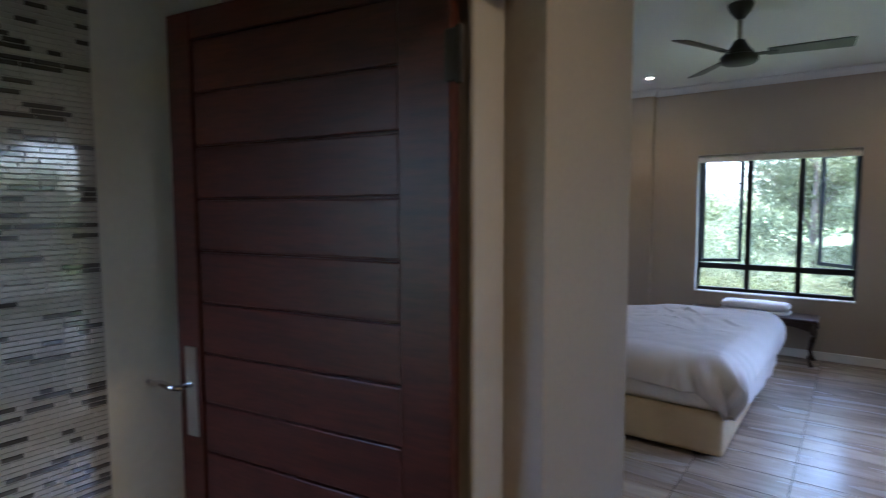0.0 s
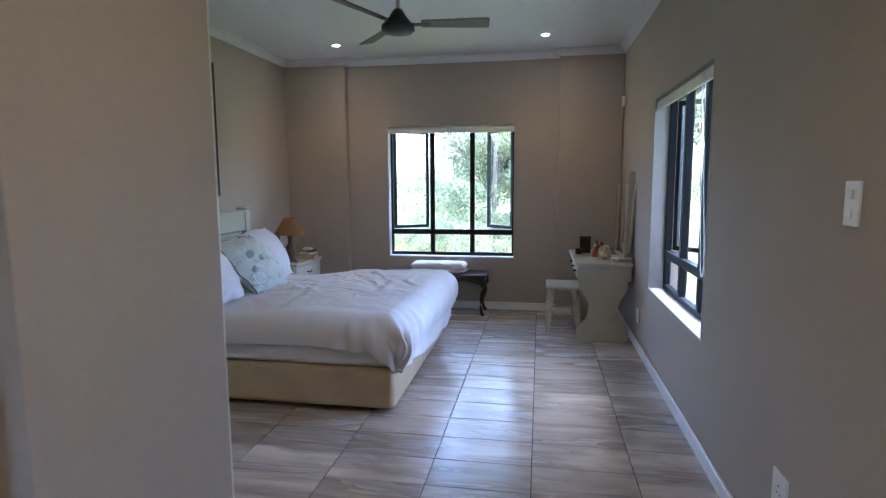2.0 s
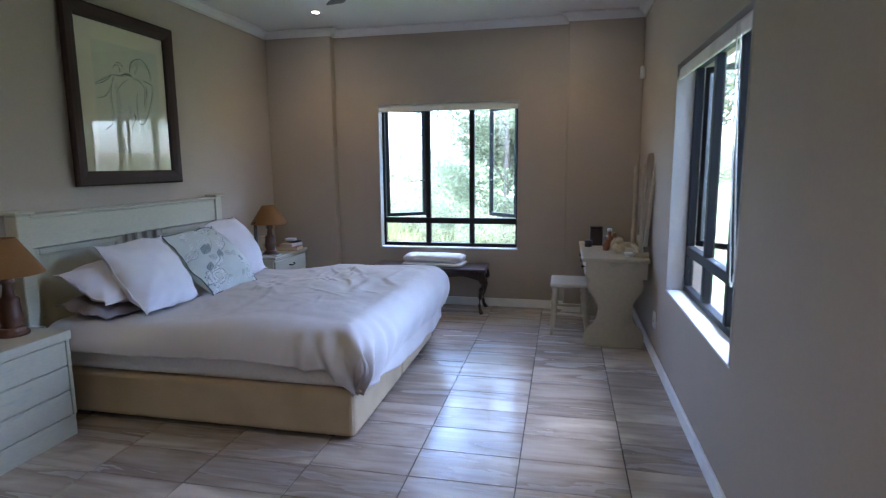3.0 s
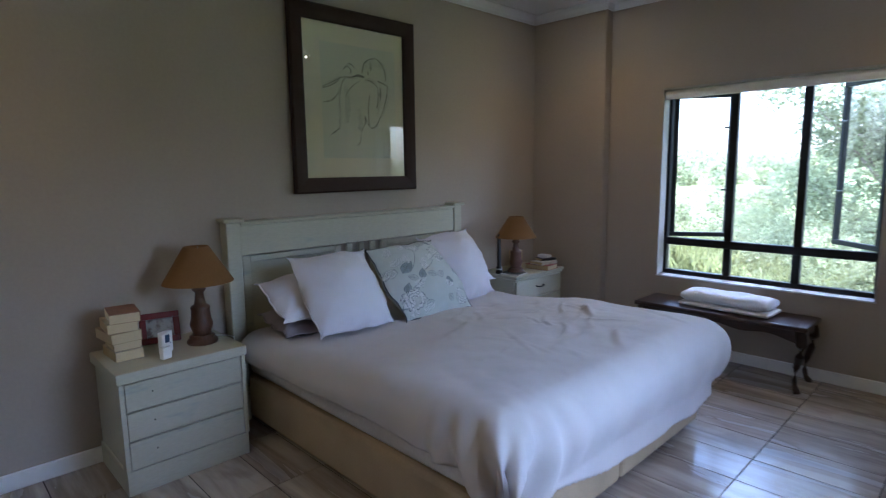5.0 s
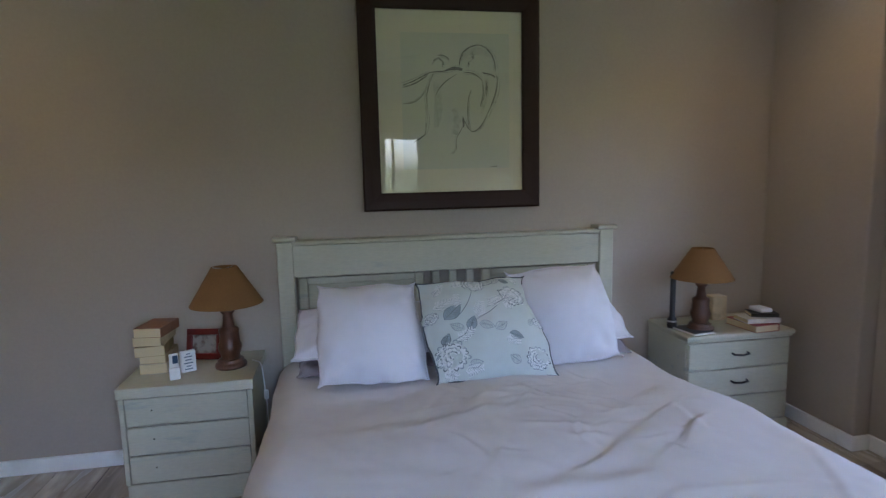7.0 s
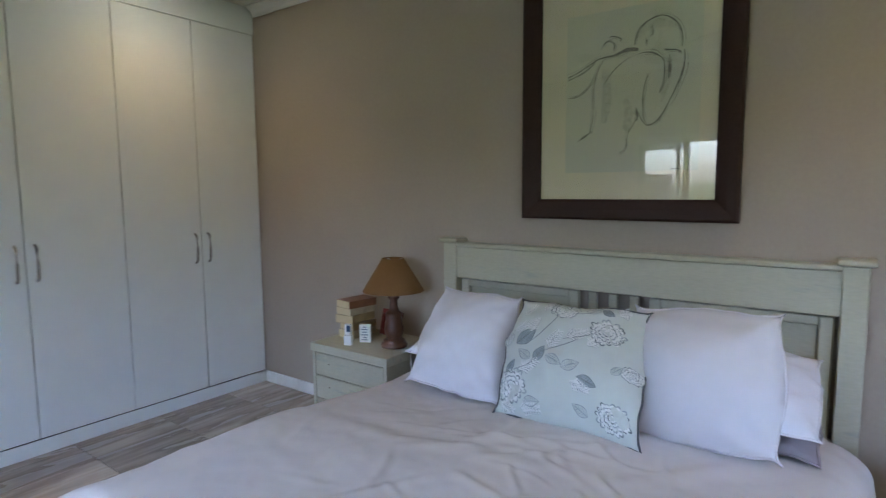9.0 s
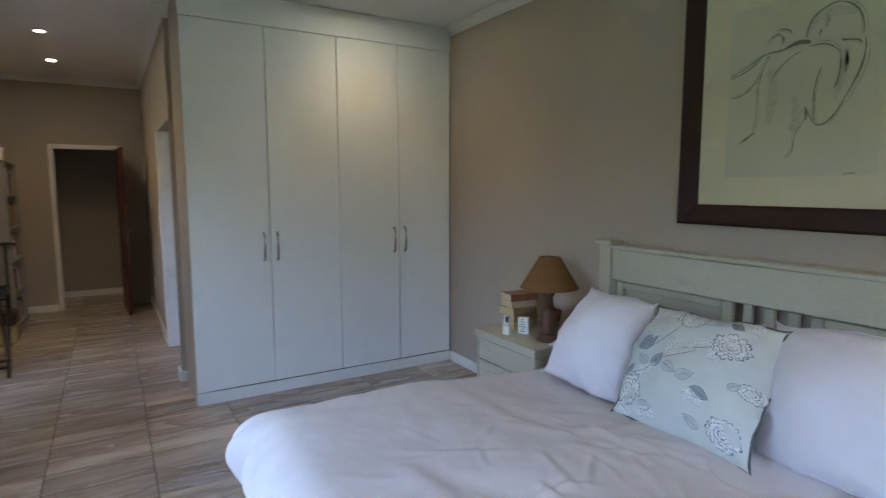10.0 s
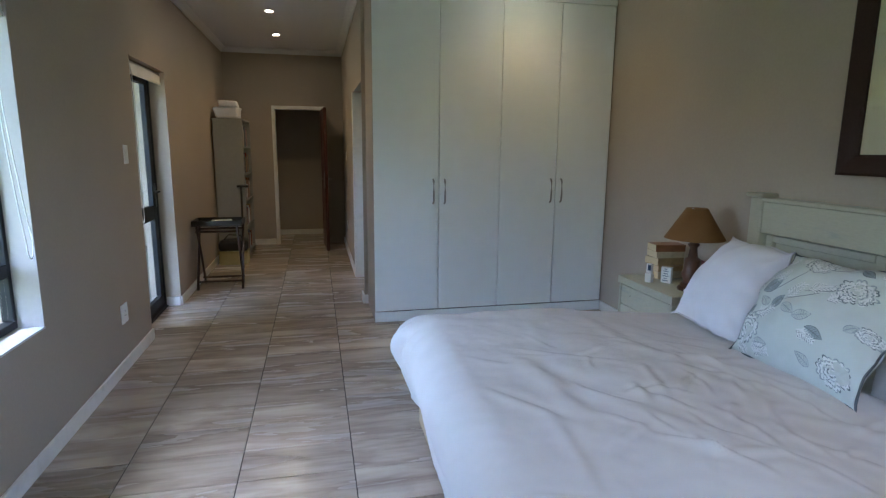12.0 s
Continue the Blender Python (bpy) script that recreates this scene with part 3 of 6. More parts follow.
# ---------------------------------------------------------------- wardrobe
def wardrobe():
    x0, x1, yb, yf = XW + 0.002, -0.253, 0.917, 1.536
    w = thing("wardrobe", "tall white built-in wardrobe with four closed doors", "wardrobe", Matrix.Translation((0, 0, 0)))
    part("carcass", boxes(((x0, yb, 0.09), (x1 - 0.072, yf - 0.022, 2.80))), CUPB, w)
    part("plinth", boxes(((x0, yf - 0.012, 0.0), (x1, yf - 0.002, 0.086)), bevel=0.002), CUPB, w)
    part("fascia", boxes(((x0, yf - 0.02, 2.645), (x1, yf - 0.004, ZC - 0.004)), bevel=0.002), CUPB, w)
    cuts = [-0.253, -0.794, -1.322, -1.832, XW + 0.012]
    for k in range(4):
        a, b = cuts[k + 1] + 0.003, cuts[k] - 0.003
        d = part("door", boxes(((a, yf - 0.02, 0.094), (b, yf, 2.638)), bevel=0.0025), CUPB, w)
        hx = (a + 0.045) if k % 2 == 0 else (b - 0.045)
        zz = [1.0, 1.003, 1.02, 1.1, 1.18, 1.197, 1.2]
        yy = [0.0, 0.012, 0.026, 0.032, 0.026, 0.012, 0.0]
        part("handle", tube([(hx, yf + q, z) for q, z in zip(yy, zz)], 0.0075, 8), HANDLE, d, "brushed steel bow handle", smooth=True)
    return w


wardrobe()


# ---------------------------------------------------------------- framed drawing
def framed_drawing():
    y0, y1, z0, z1, xf, fw = 3.816, 4.825, 1.343, 2.521, -2.262, 0.098
    p = thing("framed_drawing", "large charcoal drawing in a wide dark wooden frame under glass", "framed picture")
    prof = [(0.0, 0.030), (0.0, 0.054), (0.012, 0.064), (0.05, 0.060), (0.085, 0.052), (0.098, 0.044), (0.098, 0.030)]
    corners = [(y0, z0, 1, 1), (y1, z0, -1, 1), (y1, z1, -1, -1), (y0, z1, 1, -1)]
    for k in range(4):
        bm = bmesh.new()
        ends = []
        for y, z, sy, sz in (corners[k], corners[(k + 1) % 4]):
            ends.append([bm.verts.new((XW + 0.004 + h, y + sy * q, z + sz * q)) for q, h in prof])
        for i in range(len(prof)):
            j = (i + 1) % len(prof)
            bm.faces.new((ends[0][i], ends[0][j], ends[1][j], ends[1][i]))
        bm.faces.new(ends[0])
        bm.faces.new(ends[1][::-1])
        part("frame_rail", bm, FRAMEW, p)
    part("sheet", boxes(((XW + 0.003, y0 + fw - .004, z0 + fw - .004), (XW + 0.036, y1 - fw + .004, z1 - fw + .004))), SHEET, p, "cream drawing sheet")
    pw, ph = y1 - y0 - 2 * fw, z1 - z0 - 2 * fw
    part("drawing_paper", boxes(((XW + 0.0361, y0 + fw + 0.16 * pw, z0 + fw + 0.13 * ph), (XW + 0.0364, y0 + fw + 0.91 * pw, z0 + fw + 0.88 * ph))), PAPERG, p, "grey-green drawing paper")
    g = part("glass", boxes(((XW + 0.040, y0 + fw - .006, z0 + fw - .006), (XW + 0.043, y1 - fw + .006, z1 - fw + .006))), PICGLASS, p)
    g.visible_shadow = False
    # loose charcoal strokes
    strokes = [
        ((0.17, 0.595), (0.25, 0.615), (0.31, 0.650), (0.36, 0.666), 0.0045),
        ((0.17, 0.585), (0.24, 0.597), (0.31, 0.628), (0.34, 0.654), 0.0030),
        ((0.17, 0.497), (0.24, 0.488), (0.29, 0.518), (0.32, 0.564), 0.0035),
        ((0.35, 0.661), (0.41, 0.679), (0.47, 0.656), (0.54, 0.699), 0.0035),
        ((0.38, 0.656), (0.33, 0.605), (0.32, 0.516), (0.33, 0.439), 0.0025),
        ((0.33, 0.439), (0.33, 0.382), (0.32, 0.344), (0.31, 0.325), 0.0022),
        ((0.32, 0.330), (0.29, 0.310), (0.26, 0.299), (0.23, 0.279), 0.0040),
        ((0.41, 0.755), (0.44, 0.766), (0.47, 0.755), (0.49, 0.735), 0.0040),
        ((0.42, 0.743), (0.44, 0.730), (0.46, 0.720), (0.44, 0.694), 0.0035),
        ((0.37, 0.707), (0.38, 0.739), (0.41, 0.752), (0.43, 0.732), 0.0025),
        ((0.56, 0.704), (0.56, 0.777), (0.62, 0.814), (0.70, 0.817), 0.0060),
        ((0.70, 0.817), (0.78, 0.803), (0.82, 0.739), (0.81, 0.671), 0.0050),
        ((0.62, 0.730), (0.63, 0.707), (0.61, 0.694), (0.62, 0.710), 0.0030),
        ((0.65, 0.781), (0.66, 0.758), (0.66, 0.743), (0.64, 0.732), 0.0030),
        ((0.58, 0.662), (0.63, 0.674), (0.69, 0.662), (0.72, 0.615), 0.0040),
        ((0.72, 0.615), (0.73, 0.567), (0.72, 0.516), (0.70, 0.478), 0.0045),
        ((0.82, 0.656), (0.84, 0.592), (0.80, 0.516), (0.75, 0.433), 0.0055),
        ((0.75, 0.433), (0.72, 0.376), (0.68, 0.335), (0.64, 0.340), 0.0055),
        ((0.64, 0.340), (0.61, 0.350), (0.60, 0.382), (0.59, 0.401), 0.0040),
        ((0.64, 0.573), (0.60, 0.503), (0.61, 0.414), (0.62, 0.361), 0.0030),
        ((0.58, 0.420), (0.58, 0.401), (0.59, 0.382), (0.58, 0.363), 0.0090),
        ((0.57, 0.363), (0.56, 0.325), (0.53, 0.322), (0.53, 0.287), 0.0025),
        ((0.53, 0.287), (0.54, 0.248), (0.52, 0.220), (0.49, 0.210), 0.0020),
        ((0.72, 0.669), (0.75, 0.656), (0.78, 0.666), (0.81, 0.641), 0.0050),
        ((0.74, 0.628), (0.76, 0.592), (0.74, 0.561), (0.75, 0.535), 0.0080),
        ((0.54, 0.656), (0.47, 0.631), (0.42, 0.592), (0.39, 0.541), 0.0022),
        ((0.77, 0.136), (0.79, 0.143), (0.80, 0.134), (0.82, 0.141), 0.0020),
        ((0.58, 0.732), (0.60, 0.790), (0.68, 0.803), (0.78, 0.758), 0.0300),
        ((0.75, 0.631), (0.75, 0.567), (0.73, 0.503), (0.71, 0.439), 0.0220),
        ((0.51, 0.465), (0.55, 0.414), (0.54, 0.363), (0.51, 0.325), 0.0300),
        ((0.39, 0.618), (0.42, 0.541), (0.41, 0.439), (0.39, 0.363), 0.0340),
        ((0.46, 0.675), (0.50, 0.688), (0.53, 0.694), (0.58, 0.682), 0.0160),
    ]
    soft = random.Random(8)
    fine = []
    for s in strokes[:27]:
        for k in range(2):
            dx, dy = soft.uniform(-0.014, 0.014), soft.uniform(-0.012, 0.012)
            fine.append(tuple((a + dx + soft.uniform(-.006, .006), b + dy + soft.uniform(-.006, .006)) for a, b in s[:4]) + (0.0014,))
    for s in strokes + fine:
        c, wd = s[:4], s[4]
        pts = []
        for k in range(15):
            t = k / 14
            b = [(1 - t) ** 3, 3 * t * (1 - t) ** 2, 3 * t * t * (1 - t), t ** 3]
            u, v = sum(q * a[0] for q, a in zip(b, c)), sum(q * a[1] for q, a in zip(b, c))
            pts.append((y0 + fw + u * (y1 - y0 - 2 * fw), z0 + fw + v * (z1 - z0 - 2 * fw), 0.5 + 0.5 * math.sin(math.pi * t)))
        bm = bmesh.new()
        rows = []
        for k, (y, z, q) in enumerate(pts):
            a, b2 = pts[max(k - 1, 0)], pts[min(k + 1, 14)]
            d = Vector((b2[0] - a[0], b2[1] - a[1])).normalized()
            n = Vector((-d.y, d.x)) * wd * 0.85 * q * (0.8 + 0.5 * noise.noise(Vector((y * 40, z * 40, 0))))
            rows.append((bm.verts.new((XW + 0.0365, y + n.x, z + n.y)), bm.verts.new((XW + 0.0365, y - n.x, z - n.y))))
        for a, b2 in zip(rows, rows[1:]):
            bm.faces.new((a[0], a[1], b2[1], b2[0]))
        part("charcoal_stroke", bm, CHARCOAL if wd < 0.02 else SMUDGE, p)
    return p


FRAMEW = mat("dark_brown_frame_wood", (0.028, 0.0115, 0.0085), 0.55, spec=0.3, grain=(30, 0.2), stretch=(1, 4, 4), bump=(120, 0.0003))
SHEET = mat("cream_drawing_paper", (0.64, 0.605, 0.44), 0.9, grain=(120, 0.03), second=(2.2, (0.60, 0.57, 0.43), 0.45, 0.6))
PAPERG = mat("grey_green_drawing_paper", (0.545, 0.555, 0.43), 0.9, grain=(90, 0.04), second=(3.0, (0.51, 0.53, 0.42), 0.45, 0.65))
SMUDGE = mat("charcoal_smudge", (0.46, 0.47, 0.37), 0.95, grain=(40, 0.15))
CHARCOAL = mat("charcoal_line", (0.17, 0.17, 0.145), 0.95, grain=(90, 0.5))
PICGLASS = glass("picture_glass")
framed_drawing()


# ---------------------------------------------------------------- bed
def headboard(bed):
    y0, y1, xb, xf = 3.34, 5.27, -2.315, -2.235
    hb = part("headboard", boxes(((xb, y0 + 0.08, 1.0), (xf - 0.01, y1 - 0.08, 1.176)), bevel=0.004), SAGE, bed, "distressed sage green headboard")
    part("top_cap", boxes(((xb - 0.004, y0 + 0.085, 1.178), (xf + 0.006, y1 - 0.085, 1.199)), bevel=0.006, seg=2), SAGE, hb)
    for a in (y0, y1 - 0.085):
        part("post", boxes(((xb - 0.006, a, 0.0), (xf + 0.004, a + 0.085, 1.196)), bevel=0.005), SAGE, hb)
        part("post_cap", boxes(((xb - 0.008, a - 0.02, 1.198), (xf + 0.024, a + 0.105, 1.222)), bevel=0.009, seg=3), SAGE, hb)
    mid = (y0 + y1) / 2
    for a, b in ((y0 + 0.10, mid - 0.17), (mid + 0.17, y1 - 0.10)):
        part("panel", boxes(((xb + 0.02, a + 0.053, 0.5), (xf - 0.052, b - 0.053, 0.952)), bevel=0.003), SAGE, hb)
        for lo, hi in (((a, 0.5), (a + 0.05, 0.998)), ((b - 0.05, 0.5), (b, 0.998)), ((a + 0.05, 0.955), (b - 0.05, 0.998))):
            part("panel_frame", boxes(((xb + 0.015, lo[0], lo[1]), (xf - 0.032, hi[0], hi[1] - 0.006)), bevel=0.005), SAGE, hb)
    for k in (-1, 0, 1):
        part("slat", boxes(((xb + 0.02, mid + k * 0.1 - 0.022, 0.5), (xf - 0.036, mid + k * 0.1 + 0.022, 0.994)), bevel=0.004), SAGE, hb)
    part("lower_rail", boxes(((xb + 0.01, y0 + 0.086, 0.38), (xf - 0.012, y1 - 0.086, 0.498)), bevel=0.004), SAGE, hb)


def bed():
    b = thing("bed", "double divan bed with a beige base and sage green headboard", "bed")
    for a0, a1 in ((3.40, 4.297), (4.303, 5.20)):
        part("divan_base", boxes(((-2.21, a0, 0.035), (-0.285, a1, 0.30)), bevel=0.03, seg=3), DIVAN, b, "beige cloth divan base", smooth=False)
    part("mattress", boxes(((-2.21, 3.405, 0.302), (-0.29, 5.195, 0.55)), bevel=0.05, seg=4), MATTRESS, b)
    for x in (-2.0, -0.45):
        for y in (3.5, 5.1):
            part("caster", turned([(0.03, 0.0), (0.034, 0.01), (0.03, 0.036)], 12), BLACKPL, b, "black foot", at=Matrix.Translation((x, y, 0)))
    headboard(b)
    return b


bed()


def fold(d, r):
    """Cloth that runs d past an edge: how far it goes out and how far down."""
    if d <= 0:
        return d, 0.0
    if d < r * math.pi / 2:
        return r * math.sin(d / r), r * (1 - math.cos(d / r))
    return r + 0.03 * (d - r * math.pi / 2), r + (d - r * math.pi / 2)


def make_creases(count, seed):
    """Long soft folds in the cloth: middle, direction, length, width, height."""
    rnd = random.Random(seed)
    out = []
    for k in range(count):
        big = k < count // 3
        a = radians(116 + rnd.gauss(0, 26))
        out.append((rnd.uniform(-1.55, -0.35), rnd.uniform(3.6, 5.1), math.cos(a), math.sin(a), rnd.uniform(0.22, 0.5) if big else rnd.uniform(0.08, 0.24),
                    rnd.uniform(0.022, 0.04) if big else rnd.uniform(0.010, 0.02), rnd.uniform(0.010, 0.020) if big else rnd.uniform(0.004, 0.009), rnd.uniform(-0.5, 0.5)))
    return out


def make_crumples(count, seed):
    """A patch of short sharp crumples where the cloth was pushed together."""
    rnd = random.Random(seed)
    out = []
    for k in range(count):
        a = radians(rnd.choice((35, 80, 130)) + rnd.gauss(0, 16))
        out.append((rnd.gauss(-1.0, 0.25), rnd.gauss(4.62, 0.24), math.cos(a), math.sin(a), rnd.uniform(0.05, 0.15), rnd.uniform(0.009, 0.016), rnd.uniform(0.004, 0.009), rnd.uniform(-2.0, 2.0)))
    return out


CREASES = make_creases(34, 12) + make_crumples(30, 7)


def crease(u, v):
    h = 0.0
    for cx, cy, dx, dy, ln, wd, ht, bend in CREASES:
        px, py = u - cx, v - cy
        al = px * dx + py * dy
        if abs(al) > ln * 1.5:
            continue
        ac = -px * dy + py * dx + bend * al * al + 0.02 * noise.noise(Vector((u * 4, v * 4, cx)))
        if abs(ac) > wd * 4:
            continue
        f = math.exp(-(al / ln) ** 4)
        g = math.exp(-(ac / (1.3 * wd)) ** 2) - 0.55 * math.exp(-((ac - 1.7 * wd) / (1.2 * wd)) ** 2)
        h += (0.6 if ln > 0.2 else 0.8) * ht * f * g
    return h


def duvet():
    n, m = 230, 250
    xa, xe, ya, ye = -2.14, -0.30, 3.485, 5.13
    drop = 0.33
    sm = lambda q: (lambda k: k * k * (3 - 2 * k))(max(0.0, min(1.0, q)))
    bm = bmesh.new()
    grid = []
    for i in range(n + 1):
        row = []
        s = i / n
        u = xa + (xe + drop + 0.28 - xa) * s
        for j in range(m + 1):
            t = j / m
            v = (ya - drop - 0.12) + (ye - ya + 2 * drop + 0.24) * t
            r = 0.13
            far = v > (ya + ye) / 2
            sg = 1 if far else -1
            xe = -0.35 + 0.05 * max(0.0, min(1.0, (v - ya) / (ye - ya)))
            ox, dx = fold(u - xe, r)
            oy, dy = fold(v - ye if far else ya - v, r)
            x, y = xe + ox, (ye if far else ya) + sg * oy
            down = (dx ** 4 + dy ** 4) ** 0.25
            if dx > 0 and dy > 0:
                # round the corner
                k = min(1.0, min(dx, dy) / 0.2) * 0.05
                x -= k
                y -= sg * k
            side = min(1.0, down / 0.22)
            q = Vector((u, v, 0))
            puff = 0.022 * noise.noise(q * 1.5 + Vector((3, 1, 0))) + 0.010 * noise.noise(q * 3.3 + Vector((8, 0, 0))) + 0.0035 * noise.noise(q * 9) + 0.0014 * noise.noise(q * 23)
            puff += crease(u, v) * (0.3 + 0.95 * sm((v - 3.8) / 0.7)) * (0.5 + 0.5 * sm((u + 2.1) / 0.8))
            rise = max(0.0, min(1.0, (u + 1.65) / 0.75))
            rise = rise * rise * (3 - 2 * rise)
            z = 0.578 + 0.058 * rise + 0.012 * (1 - abs((v - (ya + ye) / 2) / 1.1) ** 3) - down + puff * (1 - 0.5 * side)
            if u < -1.5 and dy > 0:
                y += (0.03 if far else -0.022) * min(1.0, (-1.5 - u) / 0.4)
            if u < -1.75:
                z -= (0.03 if far else 0.008) * min(1.0, (-1.75 - u) / 0.3)
            # long gathers that fan out from the foot corner by the wardrobe side
            near = sm(1.3 - math.hypot(u - xe - 0.14, v - ya + 0.14) / 0.46)
            fan = math.atan2(u - xe + 0.22, ya + 0.22 - v)
            gather = near * 0.040 * math.sin(fan * 19 + 2.5 * noise.noise(q * 2.2)) * side
            ruck = side * (0.007 * math.sin(u * 8 + 6 * noise.noise(q * 1.4)) + 0.018 * noise.noise(Vector((u * 4, v * 4, z * 2)))) + gather
            rucx = side * (0.006 * math.sin(v * 7 + 6 * noise.noise(q * 1.4)) + 0.018 * noise.noise(Vector((u * 4, v * 4, z * 2)))) + gather
            bulge = math.sin(min(1.0, down / 0.34) * math.pi) * (0.035 if far or dx > 0 else 0.018)
            if dy > 0:
                y += sg * (ruck + bulge)
            if dx > 0:
                x += rucx + bulge
            hem = 0.02 * noise.noise(Vector((u * 2.4, v * 2.4, 7)))
            low = 0.27 - 0.07 * sm((v - ya - 0.15) / 0.5) + 0.04 * sm((v - ye + 0.2) / 0.3)
            if dy > 0:
                low = 0.315 if far else 0.43 - 0.15 * sm((u + 0.50) / 0.34)
            # the hem turns under, back to the mattress
            under = low + hem - z
            if under > 0:
                z = low + hem + min(0.02, under * 0.3)
                if dy > 0:
                    y -= sg * min(0.09, under)
                if dx > 0:
                    x -= min(0.09, under)
            tuck = sm((0.50 - z) / 0.22)
            if dy > 0:
                y -= sg * 0.035 * tuck
            if dx > 0:
                x -= 0.03 * tuck
            row.append(bm.verts.new((x, y, z)))
        grid.append(row)
    for i in range(n):
        for j in range(m):
            bm.faces.new((grid[i][j], grid[i + 1][j], grid[i + 1][j + 1], grid[i][j + 1]))
    ob = part("duvet", bm, LINEN, smooth=True)
    sol = ob.modifiers.new("thickness", "SOLIDIFY")
    sol.thickness, sol.offset = 0.02, -1
    return tagged(ob, "rumpled white cotton duvet spread over the bed", "duvet")


duvet()


def rays(a, b, seed):
    """Small folds that run from a cushion's corners towards its middle."""
    h = 0.0
    for sa in (-1, 1):
        for sb in (-1, 1):
            da, db = a - sa, b - sb
            r = math.hypot(da, db)
            if 0.02 < r < 0.9:
                an = math.atan2(abs(db), abs(da))
                h += 0.0045 * math.sin(an * 9 + seed + sa * 2 + sb) * math.sin(math.pi * min(1.0, r / 0.9)) ** 1.5
    return h


def outline(a, b, flange, seed):
    """Where a point (a, b) of -1..1 squared lies on a cushion's face: sides drawn in, corners soft, edge uneven."""
    pull, ears = (0.065, 0.03) if flange else (0.07, 0.012)

    if seed > 10:
        pull, ears = 0.06, 0.0

    def side(q):
        return 1 - pull * q * q * (1 - abs(q) ** 10) - 0.02 * (1 - q * q) * flange + ears * abs(q) ** 11
    w = 0.045 * noise.noise(Vector((a * 1.5 + seed, b * 1.5, 1.0))) + 0.022 * noise.noise(Vector((a * 4 + seed, b * 4, 4.0)))
    w2 = 0.045 * noise.noise(Vector((a * 1.5 + seed, b * 1.5, 9.0))) + 0.022 * noise.noise(Vector((a * 4 + seed, b * 4, 13.0)))
    return 0.5 + a * (side(b) + w) / 2, 0.5 + b * (side(a) + w2) / 2


def stuffing(a, b, thick):
    """How full a cushion is at (a, b): plump to near its seams, flat at the four ears."""
    e = max(0.0, (1 - abs(a) ** 2.6)) * max(0.0, (1 - abs(b) ** 2.6))
    return e, thick / 2 * (0.35 * e ** 0.5 + 0.65 * (max(0.0, 1 - a * a) * max(0.0, 1 - b * b)) ** 0.75)


def seam(c, nor, a, b, flange, seed):
    """The cushion's middle sheet at (a, b): its edge waves in and out of plane."""
    uu, vv = outline(a, b, flange, seed)
    q = max(abs(a), abs(b)) ** 3
    wave = (1.7 if flange else 1.0) * 0.030 * noise.noise(Vector((a * 1.3 + seed, b * 1.3, 21.0))) + 0.016 * noise.noise(Vector((a * 3.4 + seed, b * 3.4, 25.0)))
    return c[0] * (1 - uu) * (1 - vv) + c[1] * uu * (1 - vv) + c[2] * uu * vv + c[3] * (1 - uu) * vv + nor * q * wave


def cushion(name, corners, thick, material, label, category, flange=0.0, group="", seed=0, n=30):
    """A stuffed cushion between four corners: bottom left, bottom right, top right, top left."""
    c = [Vector(q) for q in corners]
    ctr = sum(c, Vector()) / 4
    nor = ((c[1] - c[0]) + (c[2] - c[3])).cross((c[3] - c[0]) + (c[2] - c[1])).normalized()
    bm = bmesh.new()
    sheets = []
    for sgn in (1, -1):
        g = []
        for i in range(n + 1):
            row = []
            for j in range(n + 1):
                u, v = i / n, j / n
                a, b = 2 * u - 1, 2 * v - 1
                p = seam(c, nor, a, b, flange, seed)
                e, h = stuffing(a, b, thick)
                w = noise.noise(Vector((a * 1.6 + seed, b * 1.6, sgn * 2.0))) * 0.014 + noise.noise(Vector((a * 5 + seed, b * 4, sgn * 3.0))) * 0.004
                edge = 1 - max(abs(a), abs(b))
                pucker = 0.004 * math.sin((a if abs(b) > abs(a) else b) * 26 + seed) * max(0.0, 1 - edge * 5) * (1 if edge > 0 else 0)
                row.append(bm.verts.new(p + nor * sgn * (h + (w + pucker) * min(1.0, e * 3) + (rays(a, b, seed) if sgn > 0 else 0.0))))
            g.append(row)
        for i in range(n):
            for j in range(n):
                bm.faces.new((g[i][j], g[i + 1][j], g[i + 1][j + 1], g[i][j + 1]))
        sheets.append(g)
    bmesh.ops.remove_doubles(bm, verts=bm.verts, dist=0.0004)
    body = part("cushion_cover", bm, material, smooth=True)
    ob = thing(name, label, category, group=group)
    body.parent = ob
    loop = []
    for k in range(4):
        for q in range(30):
            f = -1 + 2 * q / 30
            a, b = ((f, -1), (1, f), (-f, 1), (-1, -f))[k]
            loop.append(seam(c, nor, a, b, flange, seed))
    loop.append(loop[0])
    part("piping", tube(loop, 0.0045, 6), PIPING if flange else material, ob, "dark piped edge" if flange else "", smooth=True)
    return ob, c, nor


